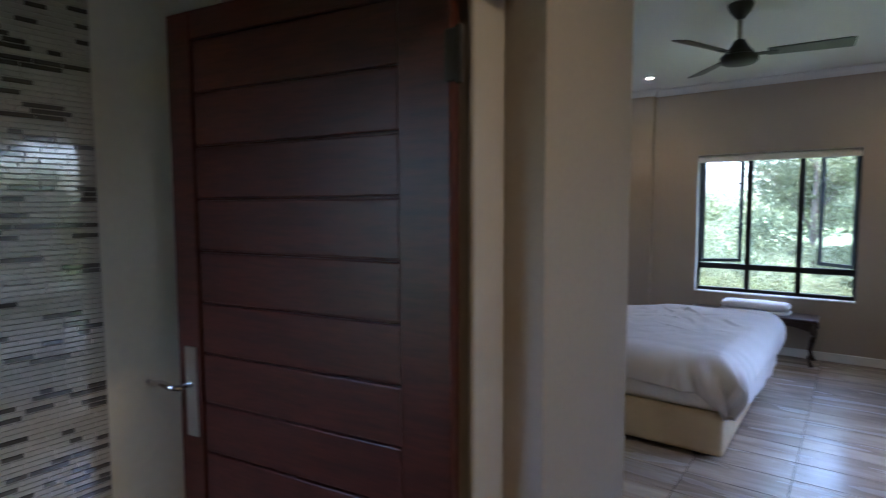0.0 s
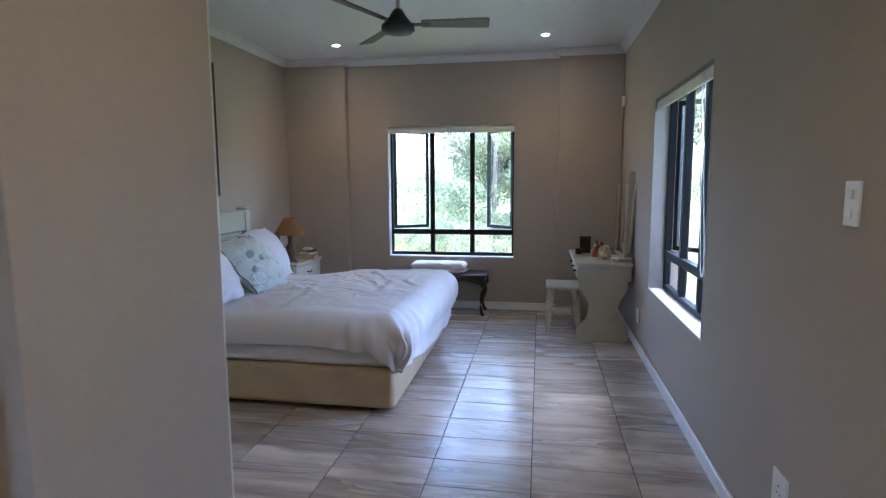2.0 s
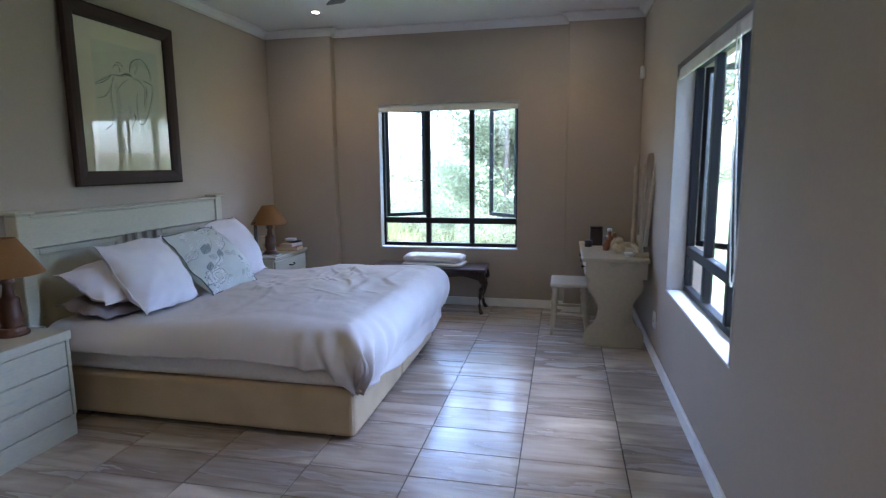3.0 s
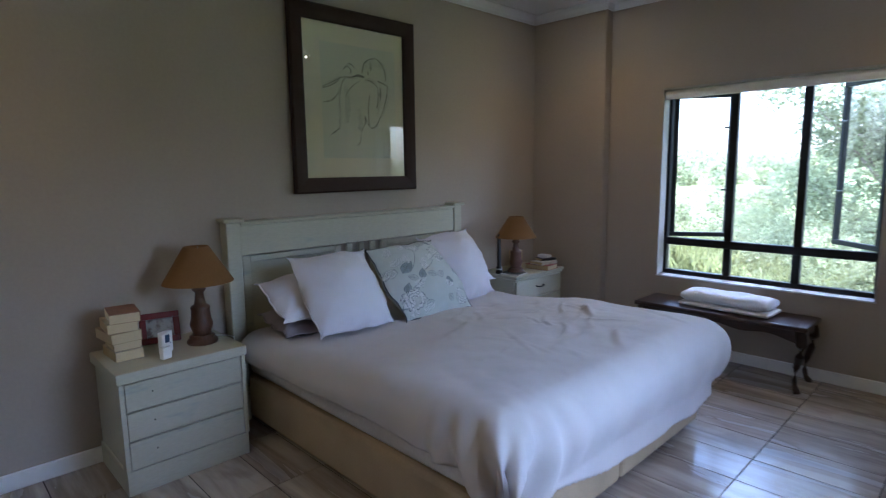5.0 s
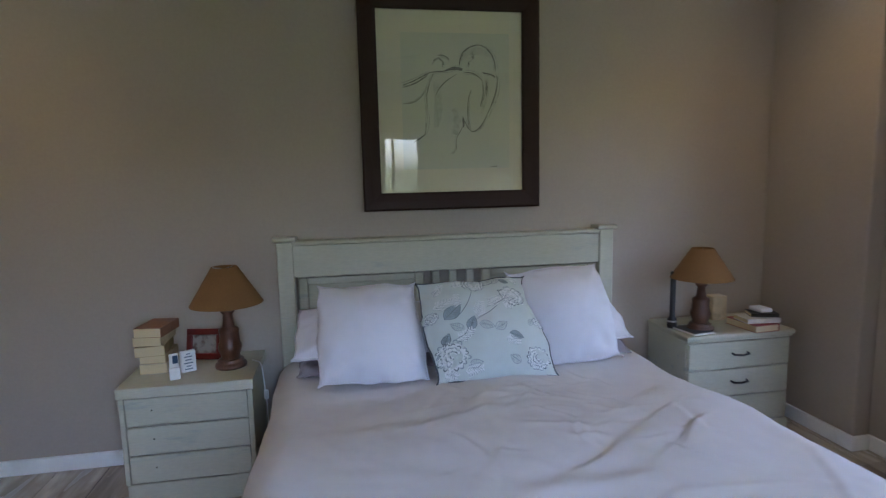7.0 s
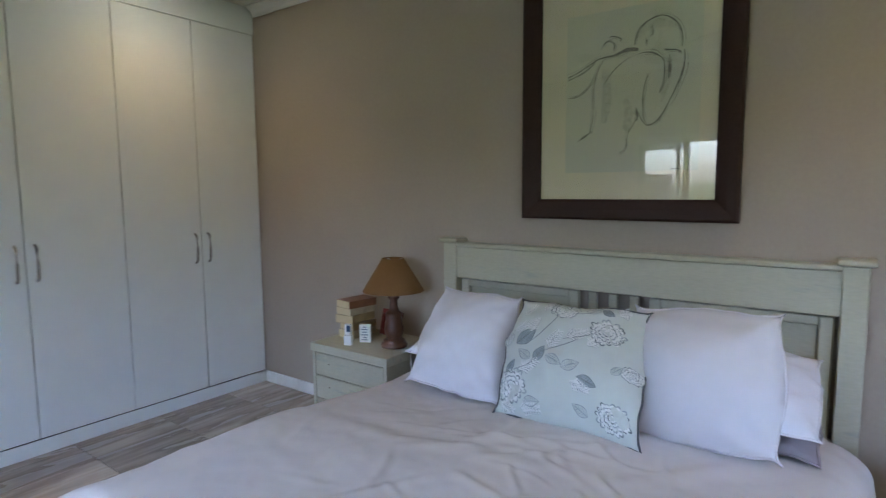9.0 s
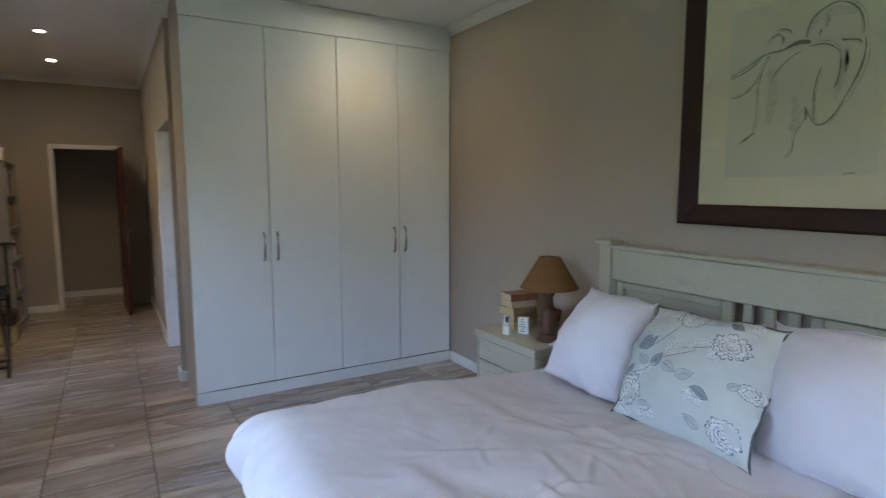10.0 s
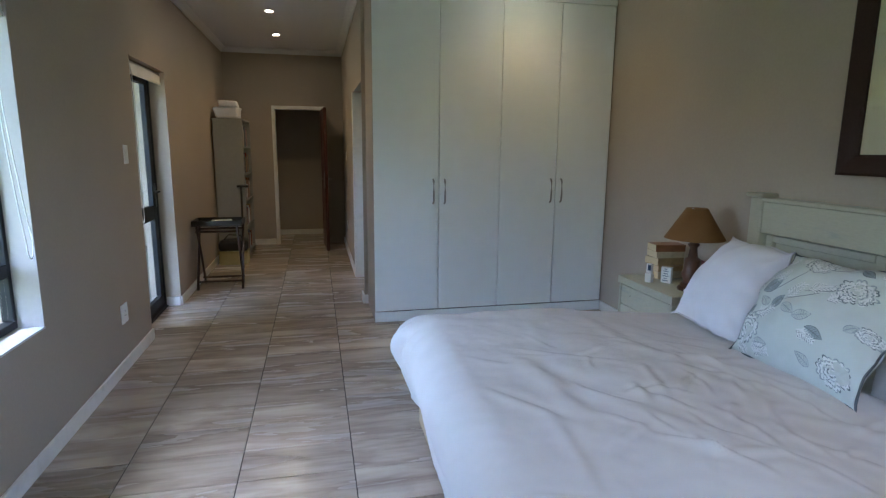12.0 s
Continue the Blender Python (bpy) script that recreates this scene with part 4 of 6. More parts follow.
PIPING = mat("dark_grey_piping", (0.09, 0.10, 0.11), 0.8, grain=(80, 0.2))
cushion("cushion", [(-1.63, 3.555, 0.60), (-1.63, 4.06, 0.595), (-1.89, 4.03, 1.0), (-1.955, 3.56, 0.995)], 0.29, PILLOW, "plump white square cushion leaning on the pillows", "cushion", group="cushions on the bed", seed=1)
cushion("cushion", [(-1.72, 4.57, 0.58), (-1.715, 5.065, 0.595), (-1.94, 5.03, 1.045), (-1.95, 4.52, 1.02)], 0.29, PILLOW, "plump white square cushion leaning on the pillows", "cushion", group="cushions on the bed", seed=4)
fl, fc, fn = cushion("cushion", [(-1.545, 4.075, 0.595), (-1.565, 4.66, 0.585), (-1.875, 4.59, 1.005), (-1.865, 4.03, 1.005)], 0.29, FLORAL, "pale green-grey cushion printed with leafy flowers and dark piping", "cushion", flange=1, group="cushions on the bed", seed=7)


def printed_flowers():
    """Line-drawn blooms and leaves on the front of the patterned cushion."""
    rnd = random.Random(5)
    ink = mat("blue_grey_fabric_print", (0.17, 0.20, 0.215), 0.9, grain=(60, 0.3))
    pale = mat("white_fabric_print", (0.72, 0.73, 0.72), 0.9, grain=(60, 0.05))

    def spot(u, v):
        a, b = 2 * u - 1, 2 * v - 1
        p = seam(fc, fn, a, b, 1, 7)
        e, h = stuffing(a, b, 0.29)
        w = noise.noise(Vector((a * 1.6 + 7, b * 1.6, 2.0))) * 0.014 + noise.noise(Vector((a * 5 + 7, b * 4, 3.0))) * 0.004
        return p + fn * (h + w * min(1.0, e * 3) + rays(a, b, 7) + 0.003)

    def ribbon(bm, pts, wd):
        rows = []
        for k, (u, v) in enumerate(pts):
            a, b = pts[max(k - 1, 0)], pts[min(k + 1, len(pts) - 1)]
            d = Vector((b[0] - a[0], b[1] - a[1]))
            d = d.normalized() if d.length > 1e-6 else Vector((1, 0))
            f = wd * (0.35 + 0.65 * math.sin(math.pi * (k + 0.5) / len(pts)))
            rows.append((bm.verts.new(spot(u - d.y * f, v + d.x * f)), bm.verts.new(spot(u + d.y * f, v - d.x * f))))
        for p, q in zip(rows, rows[1:]):
            bm.faces.new((p[0], p[1], q[1], q[0]))

    def patch(pts, material, name):
        bm = bmesh.new()
        mu, mv = sum(p[0] for p in pts) / len(pts), sum(p[1] for p in pts) / len(pts)
        mid = bm.verts.new(spot(mu, mv) - fn * 0.001)
        vs = [bm.verts.new(spot(*q) - fn * 0.001) for q in pts]
        for i in range(len(vs)):
            bm.faces.new((mid, vs[i], vs[(i + 1) % len(vs)]))
        part(name, bm, material, fl)

    def bloom(cu, cv, r):
        """A round many-petalled bloom: shaded ground, white petal tips, fine dark strokes between."""
        pts = []
        for i in range(26):
            a = 2 * math.pi * i / 26
            q = r * (0.85 + 0.2 * rnd.random())
            pts.append((cu + q * math.cos(a), cv + q * 0.9 * math.sin(a)))
        patch(pts, wash, "print_shade")
        bm, bw, bs = bmesh.new(), bmesh.new(), bmesh.new()
        for ring, k in ((0.98, 17), (0.74, 14), (0.5, 10), (0.26, 6)):
            for i in range(k):
                a0 = 2 * math.pi * (i + rnd.random() * 0.5 + ring) / k
                for tgt, o, wd in ((bw, -0.10, 0.011), (bm if rnd.random() < 0.45 else bs, 0.07, 0.0045)):
                    rr = r * ring * (1 + rnd.uniform(-0.1, 0.1) + o)
                    pts = [(cu + rr * (1 - 0.16 * abs(2 * t - 1) ** 2) * math.cos(a0 + (t - 0.5) * 5.2 / k), cv + rr * 0.9 * (1 - 0.16 * abs(2 * t - 1) ** 2) * math.sin(a0 + (t - 0.5) * 5.2 / k)) for t in (0, .25, .5, .75, 1)]
                    ribbon(tgt, pts, wd * r / 0.12 + 0.001)
        part("print_line", bm, ink, fl)
        part("print_soft_line", bs, shade, fl)
        part("print_petal", bw, pale, fl)

    def leaf(cu, cv, ang, size, dark):
        def at(t, o):
            return cu + size * (t * math.cos(ang) - o * math.sin(ang)), cv + size * (t * math.sin(ang) + o * math.cos(ang))
        steps = (0, .12, .25, .4, .55, .7, .85, 1)
        rim = [at(t, 0.3 * math.sin(math.pi * t ** 0.8)) for t in steps] + [at(t, -0.3 * math.sin(math.pi * t ** 0.8)) for t in steps[-2:0:-1]]
        patch(rim, dark, "print_shade")
        bm = bmesh.new()
        ribbon(bm, [at(t, 0.30 * math.sin(math.pi * t ** 0.8)) for t in steps], 0.003)
        ribbon(bm, [at(t, -0.30 * math.sin(math.pi * t ** 0.8)) for t in steps], 0.003)
        ribbon(bm, [at(t, 0) for t in steps], 0.003)
        for t in (0.2, 0.32, 0.44, 0.56, 0.68, 0.8):
            for sd in (-1, 1):
                ribbon(bm, [at(t - 0.08, 0), at(t + 0.02, sd * 0.24 * math.sin(math.pi * t))], 0.002)
        part("print_leaf", bm, ink if dark is shade else shade, fl)

    def fern(cu, cv, ang, size):
        bm, bw = bmesh.new(), bmesh.new()
        for t in (0.1, 0.24, 0.38, 0.52, 0.66, 0.8, 0.94):
            b = (cu + size * t * math.cos(ang), cv + size * t * math.sin(ang))
            for sd in (-1, 1):
                ln = size * 0.42 * (1.1 - 0.6 * t)
                e = (b[0] + ln * math.cos(ang + sd * 0.9), b[1] + ln * math.sin(ang + sd * 0.9))
                m = ((b[0] + e[0]) / 2, (b[1] + e[1]) / 2)
                m = (m[0] + ln * 0.18 * math.cos(ang), m[1] + ln * 0.18 * math.sin(ang))
                ribbon(bw, [b, m, e], 0.007)
                ribbon(bm, [(b[0], b[1] - 0.006), (m[0], m[1] - 0.007), (e[0], e[1] - 0.003)], 0.002)
        part("print_petal", bw, pale, fl)
        part("print_line", bm, ink, fl)

    shade = mat("soft_grey_fabric_print", (0.31, 0.355, 0.37), 0.9, grain=(50, 0.25))
    wash = mat("pale_blue_grey_fabric_print", (0.55, 0.58, 0.55), 0.9, grain=(50, 0.12))
    for cu, cv, r in ((0.14, 0.20, 0.13), (0.46, 0.88, 0.10), (0.78, 0.73, 0.115), (0.86, 0.13, 0.10), (0.04, 0.58, 0.06), (0.95, 0.46, 0.06)):
        bloom(cu, cv, r)
    for cu, cv, ang, size, dk in ((0.14, 0.53, 0.7, 0.19, shade), (0.10, 0.29, 1.1, 0.12, shade), (0.31, 0.40, 1.1, 0.14, shade), (0.40, 0.45, -0.4, 0.13, wash), (0.27, 0.41, 2.5, 0.12, wash),
                                  (0.52, 0.38, 0.5, 0.13, wash), (0.63, 0.34, -0.3, 0.13, shade), (0.84, 0.42, 0.9, 0.09, wash), (0.60, 0.90, 0.2, 0.14, wash), (0.72, 0.92, -0.3, 0.10, shade), (0.26, 0.10, 0.2, 0.12, wash), (0.70, 0.10, 2.6, 0.11, wash)):
        leaf(cu, cv, ang, size, dk)
    for cu, cv, ang, size in ((0.06, 0.66, 0.3, 0.18), (0.24, 0.62, 1.3, 0.14), (0.20, 0.31, 0.6, 0.16), (0.40, 0.50, 1.2, 0.17), (0.50, 0.62, 0.5, 0.17), (0.05, 0.08, -0.4, 0.13), (0.22, 0.06, 0.1, 0.15),
                              (0.58, 0.30, -0.3, 0.13), (0.30, 0.84, 1.3, 0.13), (0.66, 0.58, 0.8, 0.14), (0.10, 0.80, 1.0, 0.14), (0.90, 0.90, 2.2, 0.12)):
        fern(cu, cv, ang, size)
    # stems
    for a, b in (((0.18, 0.32), (0.30, 0.42)), ((0.22, 0.52), (0.42, 0.80)), ((0.36, 0.48), (0.60, 0.62)), ((0.50, 0.60), (0.72, 0.72)), ((0.52, 0.84), (0.66, 0.90))):
        bm = bmesh.new()
        ribbon(bm, [(a[0] + (b[0] - a[0]) * t + 0.03 * math.sin(math.pi * t), a[1] + (b[1] - a[1]) * t) for t in (0, .2, .4, .6, .8, 1)], 0.003)
        part("print_stem", bm, ink, fl)


printed_flowers()
for y0, y1, s in ((3.45, 4.12, 11), (4.56, 5.16, 15)):
    cushion("pillow", [(-1.80, y0, 0.60), (-1.80, y1, 0.60), (-2.17, y1 - .01, 0.66), (-2.17, y0 + .01, 0.66)], 0.12, GREYLINEN, "grey sleeping pillow lying under a white one", "pillow", group="sleeping pillows", seed=s)
    cushion("pillow", [(-1.78, y0 - 0.02, 0.685), (-1.78, y1 + 0.0, 0.685), (-2.14, y1 - .02, 0.85), (-2.14, y0 + .0, 0.85)], 0.21, PILLOW, "white sleeping pillow propped on a grey one", "pillow", group="sleeping pillows", seed=s + 1)


# ---------------------------------------------------------------- bedside
def nightstand_plain():
    y0, y1, xb, xf, zt = 2.642, 3.234, XW + 0.018, -1.85, 0.595
    s = thing("nightstand", "distressed sage green bedside chest with three drawers", "nightstand", group="bedside chests")
    part("body", boxes(((xb, y0 + 0.012, 0.04), (xf - 0.018, y1 - 0.012, zt - 0.052))), SAGE, s)
    part("top", boxes(((xb, y0 - 0.008, zt - 0.05), (xf + 0.008, y1 + 0.008, zt)), bevel=0.005, seg=2), SAGE, s, "worn flat top")
    part("plinth", boxes(((xb, y0 + 0.004, 0.0), (xf - 0.006, y1 - 0.004, 0.118)), bevel=0.003), SAGE, s)
    for a in (y0, y1 - 0.022):
        part("side_post", boxes(((xf - 0.05, a, 0.12), (xf, a + 0.022, zt - 0.052)), bevel=0.003), SAGE, s)
    step = (zt - 0.052 - 0.12) / 3
    for k in range(3):
        z = 0.12 + k * step
        d = part("drawer", boxes(((xf - 0.03, y0 + 0.024, z + 0.004), (xf - 0.003, y1 - 0.024, z + step - 0.004)), bevel=0.004), SAGE, s)
        part("screw_hole", turned([(0.004, 0.0), (0.004, 0.0012)], 8), BLACKPL, d, "empty handle hole", at=Matrix.Translation((xf - 0.003, y0 + 0.14, z + step * 0.55)) @ Matrix.Rotation(radians(90), 4, "Y"))
    return s


def nightstand_handles():
    y0, y1, xb, xf, zt = 5.56, 6.225, XW + 0.018, -1.905, 0.61
    s = thing("nightstand", "cream green bedside chest with dark drawer handles", "nightstand", group="bedside chests")
    part("body", boxes(((xb, y0, 0.06), (xf - 0.018, y1, zt - 0.04)), bevel=0.003), SAGE, s)
    part("top", boxes(((xb, y0 - 0.012, zt - 0.026), (xf + 0.016, y1 + 0.012, zt)), bevel=0.008, seg=3), SAGE, s)
    part("moulding", boxes(((xb, y0 - 0.004, zt - 0.042), (xf + 0.004, y1 + 0.004, zt - 0.027)), bevel=0.004), SAGE, s)
    part("plinth", boxes(((xb, y0 - 0.006, 0.0), (xf, y1 + 0.006, 0.07)), bevel=0.005), SAGE, s)
    step = (zt - 0.045 - 0.075) / 3
    for k in range(3):
        z = 0.075 + k * step
        d = part("drawer", boxes(((xf - 0.022, y0 + 0.012, z + 0.004), (xf, y1 - 0.012, z + step - 0.004)), bevel=0.005), SAGE, s)
        ym = (y0 + y1) / 2
        part("handle", tube([(xf, ym - 0.05, z + step * 0.55), (xf + 0.018, ym - 0.046, z + step * 0.53), (xf + 0.022, ym, z + step * 0.50), (xf + 0.018, ym + 0.046, z + step * 0.53), (xf, ym + 0.05, z + step * 0.55)], 0.006, 8), BLACKPL, d, "dark iron handle", smooth=True)
    return s


nightstand_plain()
nightstand_handles()


def table_lamp(x, y, z):
    lamp = thing("table_lamp", "turned brown wooden table lamp with a tan cone shade", "table lamp", Matrix.Translation((x, y, z)), group="bedside lamps")
    prof = [(0.076, 0.0), (0.078, 0.012), (0.07, 0.024), (0.06, 0.03), (0.064, 0.038), (0.05, 0.046), (0.045, 0.06), (0.055, 0.085), (0.058, 0.105), (0.05, 0.13), (0.047, 0.175), (0.05, 0.19),
            (0.043, 0.20), (0.03, 0.208), (0.025, 0.235), (0.022, 0.27), (0.034, 0.282), (0.036, 0.29), (0.026, 0.298), (0.038, 0.308), (0.038, 0.318), (0.02, 0.326), (0.016, 0.36)]
    part("base", turned(prof[:6], 28), LAMPWOOD, lamp, "turned wooden foot", smooth=True)
    part("stem", turned(prof[5:], 28), LAMPWOOD, lamp, "turned wooden stem", smooth=True)
    bm = turned([(0.176, 0.325), (0.062, 0.512), (0.060, 0.512), (0.174, 0.325)], 40, cap=False)
    part("shade", bm, SHADE, lamp, "tan cloth cone shade", smooth=True)
    part("bulb_holder", turned([(0.016, 0.36), (0.018, 0.40), (0.028, 0.43), (0.03, 0.455), (0.02, 0.48), (0.008, 0.50)], 16), WHITEPL, lamp, "white bulb", smooth=True)
    for a in (0.4, 2.5, 4.6):
        part("shade_spoke", tube([(0, 0, 0.500), (0.061 * math.cos(a), 0.061 * math.sin(a), 0.508)], 0.002, 6), CHROME, lamp)
    return lamp


la = table_lamp(-2.065, 3.105, 0.595)
copy_thing(la, Matrix.Translation((-2.03, 5.72, 0.61)) @ Matrix.Diagonal((0.98, 0.98, 0.93, 1)))


def book(name, size, at, turn, cover, label, hard=False):
    """A closed book: a cover round a block of pages; spine along -y."""
    l, w, h = size
    b = thing(name, label, "book", Matrix.Translation(at) @ Matrix.Rotation(radians(turn), 4, "Z"), group="books")
    e = 0.003 if hard else 0.0
    part("page_block", boxes(((-l / 2 + e, -w / 2 + 0.004, 0.002), (l / 2 - e, w / 2 - e, h - 0.002))), PAPER, b, "yellowed page edges")
    part("cover", boxes(((-l / 2, -w / 2, 0), (l / 2, w / 2, 0.002)), ((-l / 2, -w / 2, h - 0.002), (l / 2, w / 2, h)), ((-l / 2, -w / 2, 0.002), (l / 2, -w / 2 + 0.003, h - 0.002))), cover, b)
    return b


def cover(name, c):
    return mat(name, c, 0.45, grain=(25, 0.1), second=(12, tuple(q * 0.6 for q in c), 0.5, 0.7))


C_BROWN, C_CREAM, C_TAN, C_RED, C_DARK, C_WHITE, C_BLUE = (cover("brown_book_cover", (0.24, 0.10, 0.04)), cover("cream_book_cover", (0.55, 0.45, 0.28)), cover("tan_book_cover", (0.4, 0.28, 0.13)),
    cover("red_book_cover", (0.28, 0.03, 0.02)), cover("dark_book_cover", (0.03, 0.03, 0.04)), cover("white_book_cover", (0.7, 0.69, 0.66)), cover("blue_book_cover", (0.05, 0.1, 0.22)))
z = 0.596
for h, sz, dx, dy, tr, cv in ((0.048, (0.20, 0.125), 0.0, 0.0, 92, C_CREAM), (0.04, (0.19, 0.12), -0.004, 0.004, 88, C_TAN), (0.05, (0.21, 0.135), 0.002, -0.014, 95, C_TAN), (0.045, (0.20, 0.13), 0.0, -0.01, 86, C_CREAM), (0.046, (0.205, 0.13), 0.01, 0.008, 82, C_BROWN)):
    book("book", (sz[0], sz[1], h), (-2.13 + dx, 2.745 + dy, z), tr + 90, cv, "yellowed thick paperback in a stack on the bedside chest")
    z += h + 0.0008


def photo_frame():
    f = thing("photo_frame", "small dark red wooden photo frame leaning back", "photo frame", Matrix.Translation((-2.21, 2.945, 0.596)) @ Matrix.Rotation(radians(-12), 4, "Z") @ Matrix.Rotation(radians(-12), 4, "Y") @ Matrix.Diagonal((1, 1.12, 1.15, 1)))
    for lo, hi in (((-0.085, 0.0), (0.085, 0.028)), ((-0.085, 0.112), (0.085, 0.14)), ((-0.085, 0.028), (-0.057, 0.112)), ((0.057, 0.028), (0.085, 0.112))):
        part("frame_bar", boxes(((0, lo[0], lo[1]), (0.016, hi[0], hi[1])), bevel=0.004, seg=2), REDW, f)
    part("print", boxes(((0.003, -0.057, 0.028), (0.007, 0.057, 0.112))), mat("faded_print", (0.3, 0.27, 0.22), 0.4, second=(30, (0.12, 0.08, 0.06), 0.45, 0.6)), f, "faded dark picture")
    part("backing", boxes(((-0.006, -0.08, 0.004), (-0.001, 0.08, 0.136))), BLACKPL, f)
    return f


REDW = mat("dark_red_wood", (0.14, 0.014, 0.01), 0.3, grain=(30, 0.2))
photo_frame()
rem = thing("remote_control", "white upright remote control on the bedside chest", "remote control", Matrix.Translation((-1.925, 2.875, 0.596)) @ Matrix.Rotation(radians(20), 4, "Z"))
part("base", boxes(((-0.016, -0.024, 0.0), (0.016, 0.024, 0.06)), bevel=0.005, seg=2), WHITEPL, rem)
part("body", boxes(((-0.011, -0.02, 0.061), (0.011, 0.02, 0.125)), bevel=0.005, seg=2), WHITEPL, rem)
part("screen", boxes(((0.0112, -0.006, 0.08), (0.0125, 0.017, 0.118))), mat("blue_grey_screen", (0.05, 0.09, 0.16), 0.15), rem, "blue-grey screen")
clk = thing("pill_box", "small white carton with a blue-grey printed front", "carton", Matrix.Translation((-2.03, 2.91, 0.596)) @ Matrix.Rotation(radians(28), 4, "Z"))
part("carton", boxes(((-0.014, -0.034, 0.0), (0.014, 0.034, 0.105)), bevel=0.002), WHITEPL, clk)
for k, (a, b) in enumerate(((0.016, 0.02), (0.03, 0.012), (0.046, 0.022), (0.062, 0.016), (0.078, 0.02), (0.092, 0.01))):
    part("print_bar", boxes(((0.0142, -b, a - 0.003), (0.015, b * 0.9, a + 0.003))), mat("grey_print", (0.2, 0.24, 0.28), 0.6), clk)
cable = tagged(part("lamp_cable", tube([(-2.12, 3.20, 0.600), (-2.08, 3.24, 0.600), (-2.03, 3.258, 0.597), (-2.02, 3.266, 0.52), (-2.03, 3.272, 0.40), (-2.06, 3.27, 0.22), (-2.2, 3.26, 0.12)], 0.0035, 6), WHITEPL, smooth=True), "thin white cable hanging off the bedside chest", "cable")
sw = tagged(part("cable_switch", boxes(((-2.028, 3.262, 0.42), (-2.012, 3.285, 0.47)), bevel=0.005, seg=2), WHITEPL), "small white inline cable switch", "switch")

# on the far bedside chest
book("book", (0.23, 0.16, 0.04), (-1.99, 6.03, 0.611), 185, C_RED, "large red hardback lying on the bedside chest", True)
book("book", (0.2, 0.14, 0.026), (-1.98, 6.05, 0.652), 85, C_WHITE, "white paperback on a red book", True)
book("book", (0.15, 0.11, 0.02), (-1.99, 6.09, 0.679), 70, C_DARK, "small dark notebook on top of the stack", True)
soap = tagged(part("folded_cloth", boxes(((-2.05, 6.05, 0.70), (-1.95, 6.13, 0.725)), bevel=0.008, seg=2), TOWEL), "small folded white cloth on a notebook", "cloth")
tor = thing("torch", "slim black torch standing upright", "torch", Matrix.Translation((-2.10, 5.585, 0.611)))
part("body", turned([(0.026, 0.0), (0.028, 0.01), (0.026, 0.05), (0.016, 0.07), (0.016, 0.33), (0.014, 0.335)], 18), BLACKPL, tor, smooth=True)
part("ring", turned([(0.0275, 0.035), (0.0275, 0.045)], 18), BRUSHED, tor)
tab = thing("tablet", "black tablet with a white edge lying on the chest", "tablet", Matrix.Translation((-2.0, 5.66, 0.611)) @ Matrix.Rotation(radians(8), 4, "Z"))
part("case", boxes(((-0.11, -0.075, 0.0), (0.09, 0.075, 0.008)), bevel=0.003), WHITEPL, tab)
part("screen", boxes(((-0.1, -0.066, 0.0082), (0.08, 0.066, 0.009))), BLACKPL, tab, "black glass screen")
tin = tagged(part("box", boxes(((-2.25, 5.90, 0.611), (-2.17, 6.00, 0.76)), bevel=0.004), C_CREAM), "small cream box behind the lamp", "box")


# ---------------------------------------------------------------- bench and folded towel
def bench():
    x0, x1, y0, y1, zt = -1.13, 0.035, 6.065, 6.44, 0.455
    b = thing("bench", "dark polished wooden bench with cabriole legs", "bench")
    part("seat", boxes(((x0, y0, zt - 0.032), (x1, y1, zt)), bevel=0.009, seg=3), DARKWOOD, b)

    def apron(a0, a1):
        k = 24
        out = [(a0, zt - 0.034)]
        for i in range(k + 1):
            t = i / k
            q = abs(2 * t - 1)
            out.append((a0 + (a1 - a0) * t, zt - 0.075 - 0.03 * q ** 2 - 0.012 * math.cos(t * math.pi * 6)))
        out.append((a1, zt - 0.034))
        return out
    part("apron", plate(apron(x0 + 0.04, x1 - 0.04), 0.018, "y"), DARKWOOD, b, at=Matrix.Translation((0, y0 + 0.02, 0)))
    part("apron", plate(apron(x0 + 0.04, x1 - 0.04), 0.018, "y"), DARKWOOD, b, at=Matrix.Translation((0, y1 - 0.038, 0)))
    part("apron", plate(apron(y0 + 0.04, y1 - 0.04), 0.018, "x"), DARKWOOD, b, at=Matrix.Translation((x0 + 0.02, 0, 0)))
    part("apron", plate(apron(y0 + 0.04, y1 - 0.04), 0.018, "x"), DARKWOOD, b, at=Matrix.Translation((x1 - 0.038, 0, 0)))
    for x, sx in ((x0 + 0.05, -1), (x1 - 0.05, 1)):
        for y, sy in ((y0 + 0.05, -1), (y1 - 0.05, 1)):
            pts, rad = [], []
            for t, o, r in ((0, 0.0, 0.034), (0.1, 0.012, 0.036), (0.22, 0.022, 0.034), (0.4, 0.014, 0.026), (0.6, -0.006, 0.02), (0.8, -0.012, 0.016), (0.9, -0.004, 0.015), (0.96, 0.008, 0.021), (1.0, 0.016, 0.022)):
                pts.append((x + sx * o, y + sy * o, (zt - 0.034) * (1 - t)))
                rad.append(r)
            part("leg", tube(pts, rad, 12), DARKWOOD, b, "curved cabriole leg", smooth=True)
    return b


bench()


